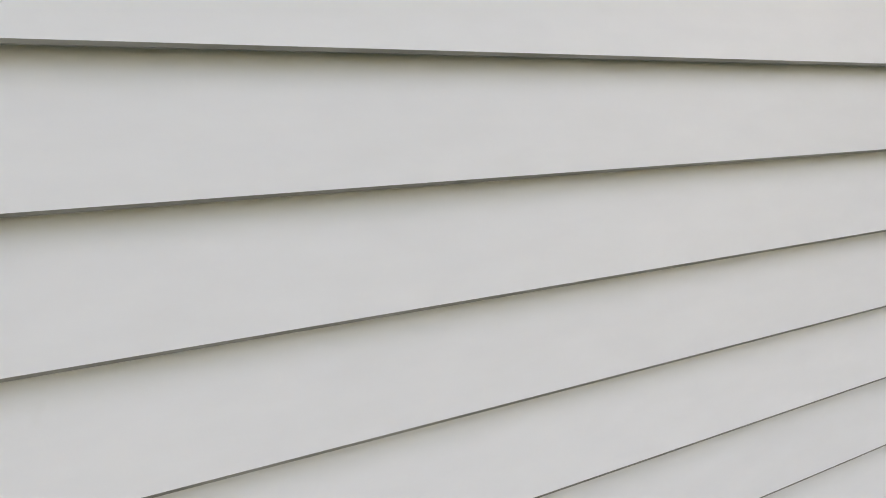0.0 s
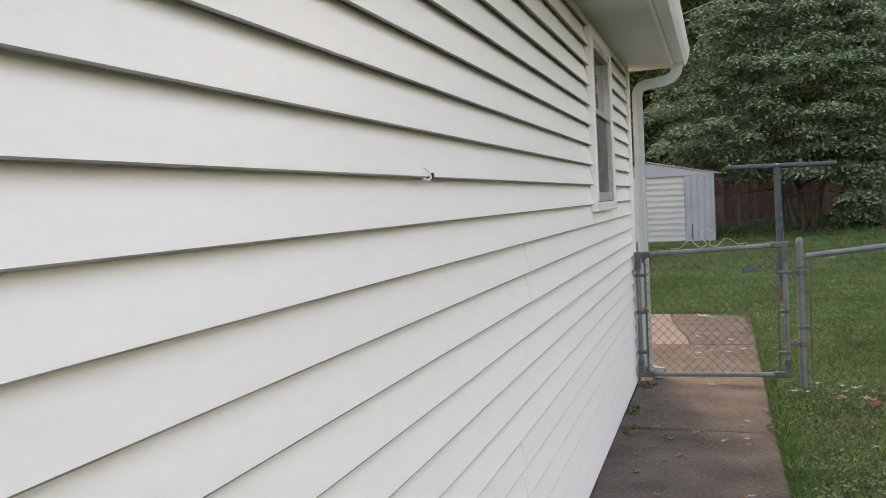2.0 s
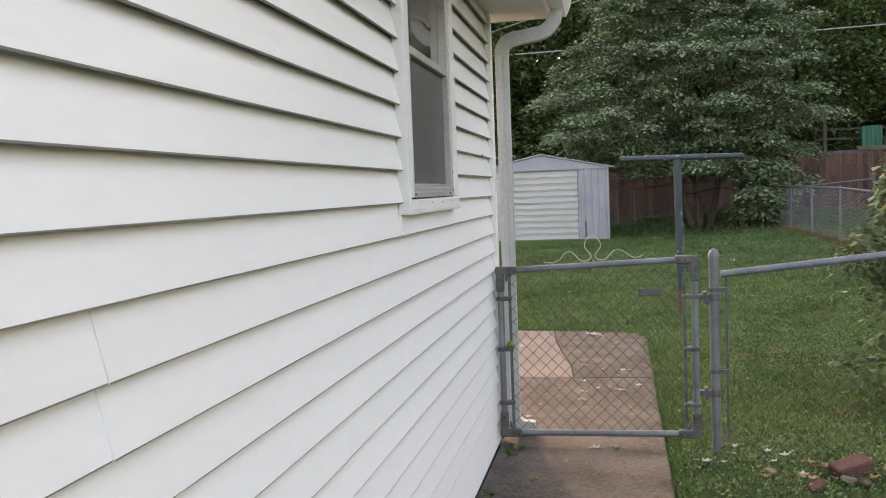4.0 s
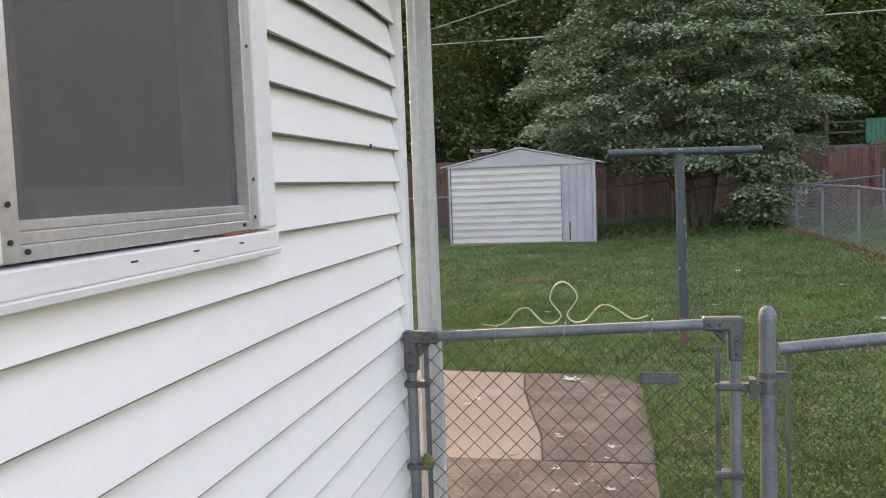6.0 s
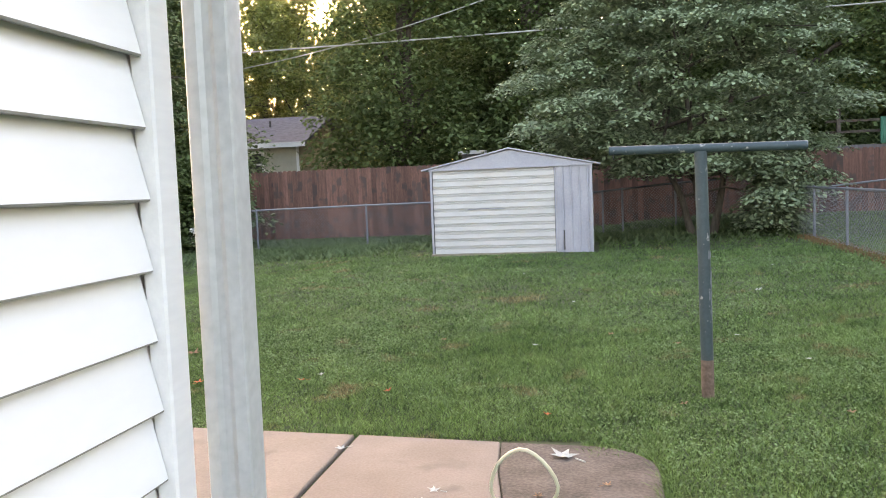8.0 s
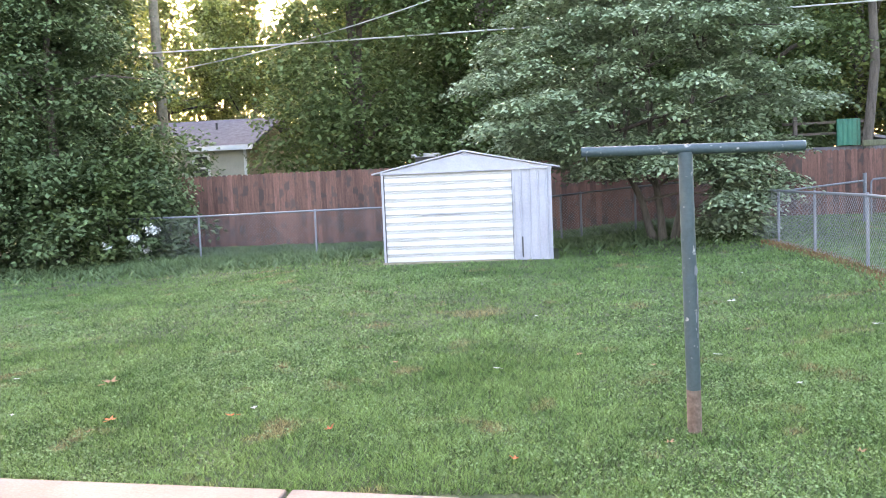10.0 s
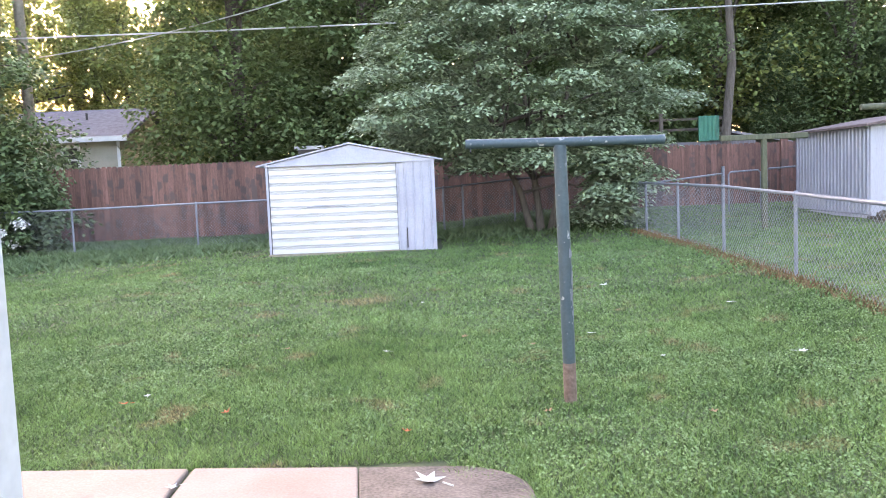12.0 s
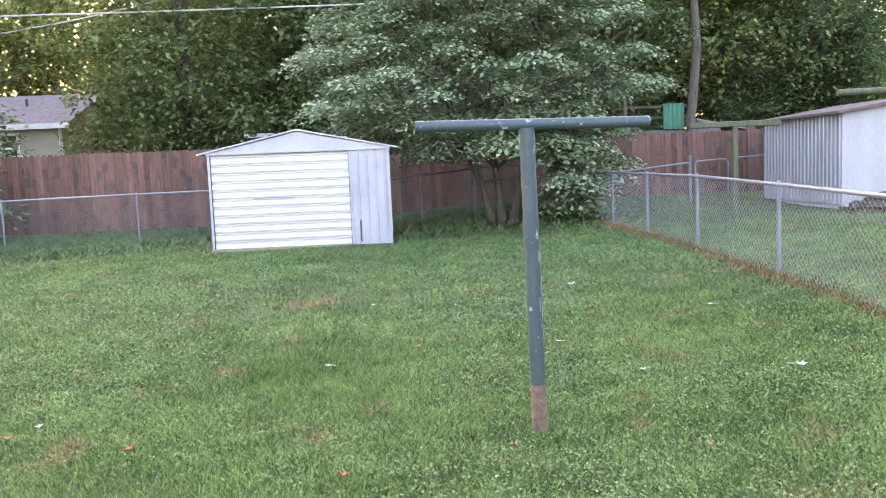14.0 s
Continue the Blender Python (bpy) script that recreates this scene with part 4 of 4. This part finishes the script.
# far trees: three kinds, set about behind the fences; four unseen ones added eastward
k1 = tree("tall_tree", "tall dark-leaved tree behind the board fence", [((0, 0, -0.2), (0.3, 0, 10))], clumps(230, 3.6, 3.4, 1.8, 13, nr, 0.06), 180, 1.0, 0.145, LEAFMID, BARK, 0.24, 21, 0.6, 0.3, 16)
k2 = tree("tall_tree", "tall yellow-green tree with an open crown", [((0, 0, -0.2), (-0.4, 0, 11))], clumps(190, 3.4, 3.4, 2.6, 14, nr, 0.1), 125, 1.05, 0.18, LEAFWARM, BARK, 0.2, 22, 0.6, 0.3, 16)
k3 = tree("tall_tree", "dense dark tree at the garden's edge", [((0, 0, -0.2), (0.2, 0.2, 9))], clumps(240, 3.3, 3.2, 0.6, 11, nr, 0.3), 160, 0.9, 0.155, LEAFDARK, BARK, 0.2, 23, 0.55, 0.35, 14)
spots = ((k1, 1, -5.4, 34.5, 1.05, 40), (k1, 0, -1.6, 36, 1.1, 100), (k1, 0, 2.6, 37, 1.15, 210), (k1, 0, 6.5, 36, 1.1, 300), (k2, 0, 10.5, 38, 1.1, 60), (k1, 0, 14.5, 37, 1.05, 10),
         (k2, 1, -7.6, 46, 1.0, 0), (k2, 0, -3.6, 45, 1.1, 150), (k1, 0, 1.0, 47, 1.2, 80), (k2, 0, 6.0, 48, 1.2, 190), (k1, 0, 11.5, 46, 1.25, 250), (k2, 0, 17.5, 44, 1.15, 120), (k1, 0, 21.5, 40, 1.1, 20), (k1, 0, 26, 46, 1.2, 220),
         (k3, 1, -11.6, 28.4, 0.78, 30), (k3, 0, -14.6, 28.0, 1.05, 150), (k3, 0, -13.0, 31.5, 1.0, 260), (k1, 0, -19.5, 31, 1.1, 70), (k2, 0, -14.5, 35.5, 0.95, 200), (k3, 0, -17.6, 26.5, 1.0, 330),
         # k2 at x 24 to 26: unseen, added to hold back eastern sky light
         (k2, 0, -21.5, 38, 1.0, 130), (k2, 0, -19.5, 52, 0.9, 40), (k2, 0, -24.5, 54, 1.0, 240), (k1, 0, -27, 42, 1.0, 90), (k2, 0, -14.5, 58, 0.72, 300), (k1, 0, -10.0, 56, 0.9, 200), (k2, 0, -17, 64, 0.85, 10), (k2, 0, -15.8, 55, 0.95, 20), (k2, 0, 25, 4, 1.1, 90), (k2, 0, 26, 13, 1.1, 180), (k2, 0, 24, 21, 1.1, 270), (k2, 0, 24, -5, 1.15, 44), (k2, 0, 14.0, 55, 1.2, 77), (k1, 0, 22, 56, 1.2, 140), (k1, 0, 32, 50, 1.2, 33),
         (k2, 0, -20.5, 60, 1.15, 75), (k2, 0, -27, 62, 1.2, 165), (k2, 0, -15.0, 70, 1.2, 255), (k2, 0, -24, 72, 1.3, 345), (k1, 0, -33, 60, 1.2, 15), (k2, 0, -11.5, 66, 1.15, 100),
         (k2, 0, -12.6, 53, 0.85, 190), (k2, 0, -18.5, 57, 0.95, 280), (k1, 0, -3.0, 40.5, 1.15, 44), (k1, 0, 4.5, 41.5, 1.2, 244), (k1, 0, 9.0, 42, 1.25, 344), (k1, 0, -5.8, 52, 1.1, 124), (k1, 0, -1.0, 54, 1.25, 224), (k1, 0, 4.0, 55, 1.25, 64), (k1, 0, 9.0, 57, 1.3, 164), (k1, 0, 17.0, 50, 1.25, 284),
         (k1, 0, 15.5, 42, 1.15, 95), (k1, 0, 19.5, 47, 1.25, 195), (k3, 0, 15.5, 36, 0.5, 55), (k3, 0, 8.6, 37.0, 0.45, 15), (k3, 0, 5.6, 36.0, 0.42, 95), (k3, 0, 12.0, 36.5, 0.5, 175))
for src, first, x, y, s, turn in spots:
    m = pose(x, y, float(lay(x, y)) - 0.05, 0, 0, turn)
    ob = src if first else copy_thing(src, m)
    ob.matrix_basis = m @ Matrix.Scale(s, 4)

# shrubs along the left edge
for i, (x, y, h, rr, leaf) in enumerate(((-10.1, 28.0, 2.3, 0.9, LEAFMID), (-9.0, 29.0, 1.9, 0.7, LEAFDARK), (-11.4, 27.4, 2.6, 1.2, LEAFDARK), (-13.2, 26.6, 2.4, 1.3, LEAFDARK), (-10.0, 29.6, 2.9, 0.9, LEAFMID))):
    c = [(rr * nr.normal() * 0.5, rr * nr.normal() * 0.5, 0.15 + h * nr.random()) for _ in range(70)]
    sh = tree("shrub", "leafy green shrub at the lawn's edge", [((0, 0, -0.1), (0.1, 0, h * 0.7))], c, 80, 0.42, 0.13, leaf, BARK, 0.04, 60 + i, 0.7, 0.3, 8, "shrub")
    sh.location = (x, y, float(lay(x, y)))
fl = thing("white_flowers", "clump of white flower heads by the back fence", "flowers", kind="stuff", at=(-9.3, 27.9, float(lay(-9.3, 27.9))))
fv = [(0.55 * nr.normal() * 0.7, 0.2 * nr.normal(), 0.45 + 0.22 * nr.normal()) for _ in range(12)]
foliage("petals", fv, 45, 0.13, 0.07, FLOWER, fl, 0.8, 0.1, 71)
foliage("leaves", [(a, b, c * 0.6) for a, b, c in fv], 40, 0.25, 0.12, LEAFDARK, fl, 0.8, 0.1, 72)

# bush by the cross fence
c = []
for _ in range(85):
    a, u = nr.random() * 6.28, nr.random()
    q = (0.3 + 0.7 * nr.random()) * (0.75 if u < 0.7 else 0.5)
    c.append((0.75 * q * math.cos(a), 0.6 * q * math.sin(a), 0.25 + 1.45 * u))
bush = tree("bush", "leafy green bush growing against the wire fence", [((0, 0, -0.1), (-0.2, 0, 1.4)), ((0.1, 0, -0.1), (0.4, 0.1, 1.5))], c, 60, 0.2, 0.07, LEAFDARK, BARK, 0.022, 81, 0.8, 0.3, 26, "bush")
bush.location = (2.72, 10.35, -0.03)

# ---- distant house ----
fh = thing("distant_house", "low cream-sided house with a grey shingle roof beyond the fence", "house")
hx0, hx1, hy = -19.5, -11.7, 42.0
part("wall", Build().box(hx0, hx1, hy, hy + 7, 0, 3.62), CREAM, fh, "cream lap-sided wall")
for i in range(8):
    part("siding_plank", Build().prism([(hy - 0.02, 1.9 + i * 0.21), (hy - 0.002, 1.9 + i * 0.21 + 0.21), (hy, 1.9 + i * 0.21)], "x", hx0, hx1), CREAM, fh)
part("gable_wall", Build().prism([(hy, 0), (hy + 7, 0), (hy + 7, 3.6), (hy + 3.5, 4.75), (hy, 3.6)], "x", hx1, hx1 + 0.06), TAN, fh, "tan gable wall")
part("roof", Build().prism([(hy - 0.4, 3.6), (hy + 3.5, 5.0), (hy + 7.4, 3.6), (hy + 7.4, 3.72), (hy + 3.5, 5.12), (hy - 0.4, 3.72)], "x", hx0 - 0.3, hx1 + 0.45), SHINGLE, fh, "grey-purple shingle roof")
part("eave_board", Build().box(hx0 - 0.3, hx1 + 0.45, hy - 0.44, hy - 0.402, 3.52, 3.72), TRIM, fh)
part("corner_board", Build().box(hx1 - 0.1, hx1 + 0.02, hy - 0.04, hy - 0.022, 0, 3.6), TRIM, fh)
fw = part("window_frame", Build().box(-14.0, -13.9, hy - 0.05, hy - 0.022, 2.3, 3.42).box(-13.35, -13.25, hy - 0.05, hy - 0.022, 2.3, 3.42).box(-13.9, -13.35, hy - 0.05, hy - 0.022, 3.32, 3.42).box(-13.9, -13.35, hy - 0.05, hy - 0.022, 2.82, 2.9), TRIM, fh, "white window frame")
part("pane", Build().box(-13.9, -13.35, hy - 0.03, hy - 0.024, 2.3, 2.82).box(-13.9, -13.35, hy - 0.03, hy - 0.024, 2.9, 3.32), DARKMETAL, fw)
part("vent_pipe", Build().tube([(-13.7, hy + 2.0, 4.2), (-13.7, hy + 2.0, 4.85)], 0.05, 8), DARKMETAL, fh)

# ---- tree house with a green sheet, far behind the board fence ----
th = thing("tree_house", "dark wooden platform with a green corrugated sheet", "tree house", at=(0.75, 0, -0.38))
part("platform", Build().box(6.3, 9.3, 33.4, 35.0, 2.55, 2.68), GREYWOOD, th)
part("green_sheet", Build().prism([(7.6 + i * 0.06, 33.3 + 0.03 * (i % 2)) for i in range(11)] + [(8.2 - i * 0.6, 33.38) for i in range(2)], "z", 2.7, 3.42), GREENSHEET, th, "green corrugated sheet")
part("back_rail", Build().box(6.4, 8.6, 34.2, 34.25, 3.05, 3.12), BARK, th)
part("back_rail", Build().box(6.4, 8.6, 34.2, 34.25, 3.36, 3.43), BARK, th)
part("corner_post", Build().box(6.5, 6.6, 33.45, 33.55, 2.68, 3.9), BARK, th)
part("sloping_roof", Build().prism([(8.6, 2.9), (10.4, 2.55), (10.4, 2.6), (8.6, 2.98)], "y", 33.4, 35), GREYWOOD, th)
for x in (6.5, 8.0, 9.2):
    part("leg", Build().box(x - 0.08, x + 0.08, 33.5, 33.66, 0.5, 2.55), GREYWOOD, th)
pt = thing("bare_tree", "brown slanting trunk beyond the fence", "tree")
part("trunk", Build().tube([(9.05, 33.05, 0), (9.05, 33.05, 2.5), (9.25, 33.05, 4.5), (9.1, 33.05, 8)], [0.15, 0.13, 0.12, 0.08], 10), BARK, pt, smooth=True)
pole = tagged(new("utility_pole", Build().tube([(-11.5, 34.5, 0), (-11.7, 34.5, 9)], [0.19, 0.14], 10).mesh("utility_pole", STONE, True)), "tall pale wooden utility pole among the trees", "utility pole")
ven = thing("vent_box", "dark roof vent showing beyond the shed", "vent", at=(-2.95, 33.0, 2.1))
part("box", Build().box(-0.32, 0.32, -0.2, 0.2, -2.0, 0.42), DARKMETAL, ven)
part("lid", Build().box(-0.42, 0.36, -0.26, 0.26, 0.42, 0.52), SHEDWHITE, ven)

# ---- overhead cables ----


def cable(a, b, sag, r, label):
    pts = [Vector(a).lerp(Vector(b), i / 24) - Vector((0, 0, sag * 4 * (i / 24) * (1 - i / 24))) for i in range(25)]
    return tagged(new("overhead_cable", Build().tube(pts, r, 6).mesh("overhead_cable", CABLE, True)), label, "cable", "overhead cables")


cable((-12.0, 32.8, 5.95), (22, 32.8, 6.3), 0.12, 0.022, "pale overhead cable strung across behind the garden")
cable((-11.7, 34.4, 5.6), (3.5, 31, 8.4), 0.5, 0.016, "thin sagging overhead cable")

# ---- small things on the ground ----
LEAF5 = []
for k in range(10):
    a = 2 * math.pi * k / 10
    q = 1.0 if k % 2 == 0 else 0.42
    LEAF5.append((q * math.cos(a), q * math.sin(a)))


def fallen_leaf(material, curl, name="fallen_leaf"):
    b = Build()
    b.v = [(0, 0, 0.1)] + [(p * 0.5, q * 0.5, curl * (p * p) * 0.5 + 0.12 * abs(q)) for p, q in LEAF5]
    b.f = [(0, i + 1, (i + 1) % 10 + 1) for i in range(10)]
    b.tube([(-0.5, 0, 0.1), (-0.95, 0.1, 0.15)], 0.025, 4)
    me = b.mesh(name, material)
    return me


MESHES = {"brown": fallen_leaf(DEADLEAF, 0.6), "red": fallen_leaf(REDLEAF, 0.5), "pale": fallen_leaf(PALELEAF, 0.3), "green": fallen_leaf(LEAFMID, 0.3)}
LABELS = {"brown": "curled brown dead leaf lying on the ground", "red": "orange-red fallen leaf lying on the grass", "pale": "pale upturned fallen leaf lying on the ground", "green": "green fallen leaf lying on the ground"}


def drop_leaf(kind, x, y, size, z=None):
    ob = new("fallen_leaf", MESHES[kind])
    if z is None:
        z = 0.0 if not bool(on_lawn(np.array(x), np.array(y))) else float(lay(x, y)) + 0.042
    ob.matrix_basis = pose(x, y, z, prng.uniform(-8, 8), prng.uniform(-8, 8), prng.uniform(0, 360)) @ Matrix.Scale(size * 0.75, 4)
    return tagged(ob, LABELS[kind], "leaf", "fallen leaves")


drop_leaf("pale", 0.43, 12.88, 0.24)
for x, y in ((-0.9, 12.95), (-0.2, 12.3), (-0.25, 12.15), (0.7, 10.6)):
    drop_leaf("pale", x, y, 0.1)
for kind, x, y, s in (("pale", 1.9, 16.3, 0.09), ("pale", -1.65, 14.81, 0.09), ("pale", 3.25, 14.9, 0.12), ("red", -2.6, 14.5, 0.13), ("red", -1.75, 14.6, 0.1), ("brown", -3.2, 15.6, 0.2), ("red", -0.95, 14.3, 0.1), ("brown", 1.2, 14.0, 0.1), ("pale", 0.05, 15.9, 0.09), ("brown", 0.75, 16.3, 0.1), ("pale", 2.3, 15.3, 0.08), ("red", 0.3, 13.7, 0.08), ("pale", 2.5, 18.6, 0.15), ("pale", -4.2, 15.8, 0.09), ("pale", 3.4, 16.9, 0.1), ("brown", 2.2, 13.8, 0.09)):
    drop_leaf(kind, x, y, s)
for _ in range(95):
    x, y = prng.uniform(0.06, 0.92), prng.uniform(5.0, 12.6)
    drop_leaf(prng.choice(("brown", "brown", "pale", "green")), x, y, prng.uniform(0.05, 0.1))
for _ in range(18):
    drop_leaf(prng.choice(("brown", "brown", "pale")), prng.uniform(-5, 4.2), prng.uniform(14, 23), prng.uniform(0.04, 0.09))
for _ in range(30):
    drop_leaf(prng.choice(("brown", "brown", "pale")), prng.uniform(1.0, 2.5), prng.uniform(8.8, 9.35), prng.uniform(0.05, 0.1))
for _ in range(26):
    drop_leaf(prng.choice(("brown", "pale", "green")), prng.uniform(1.0, 2.3), prng.uniform(5.5, 9.2), prng.uniform(0.04, 0.09))
rb = tagged(new("brick", Build().box(-0.1, 0.1, -0.05, 0.05, 0, 0.07).mesh("brick", BRICK, False, 0.008)), "old red brick lying by the fence", "brick")
rb.matrix_basis = pose(1.8, 8.95, -0.01, 8, -10, 25)
for x, y, s, m_ in ((2.02, 8.98, 0.085, STONE), (1.76, 8.86, 0.05, STONE), (1.6, 8.75, 0.055, BRICK), (1.83, 8.82, 0.04, BRICK), (2.15, 9.02, 0.07, STONE), (1.42, 8.95, 0.04, STONE)):
    b = Build().prism([(math.cos(a) * (0.8 + 0.3 * prng.random()), math.sin(a) * (0.6 + 0.3 * prng.random())) for a in np.linspace(0, 5.5, 7)], "z", 0, 0.55)
    ob = tagged(new("stone", b.mesh("stone", m_, False, 0.12)), "broken stone lying in the grass by the fence", "stone", "stones by the fence")
    ob.matrix_basis = pose(x, y, -0.02, prng.uniform(-15, 15), prng.uniform(-15, 15), prng.uniform(0, 90)) @ Matrix.Scale(s, 4)
# dry strip under the boundary fence
n = 4500
yy = rng.uniform(10, 25, n)
xx = FX - 0.05 + rng.normal(0, 0.09, n)
zz = lay(xx, yy)
v = np.empty((n, 3, 3), dtype=np.float32)
for k, (dx, dz) in enumerate(((-0.012, 0.0), (0.012, 0.0), (0.0, 0.055))):
    v[:, k] = np.stack([xx + dx * rng.uniform(0.4, 1.2, n) + (k == 2) * rng.normal(0, 0.03, n), yy + (k == 2) * rng.normal(0, 0.04, n), zz + dz * rng.uniform(0.6, 1.3, n)], 1)
tagged(new("dry_grass", raw_mesh("dry_grass", v.reshape(-1, 3), 3, STRAW)), "rust-coloured dry grass under the boundary fence", "grass", kind="stuff")
# weeds at the wall's foot
for x, y in ((0.06, 8.35), (0.05, 7.85), (0.08, 9.15), (0.9, 8.05)):
    wd = thing("weed", "small green weed growing by the wall", "weed", "weeds", at=(x, y, 0))
    foliage("leaves", [(0, 0, 0.03), (0.03, 0.05, 0.02), (0.02, -0.06, 0.02)], 9, 0.035, 0.035, LEAFMID, wd, 0.5, 0.1, int(y * 100))
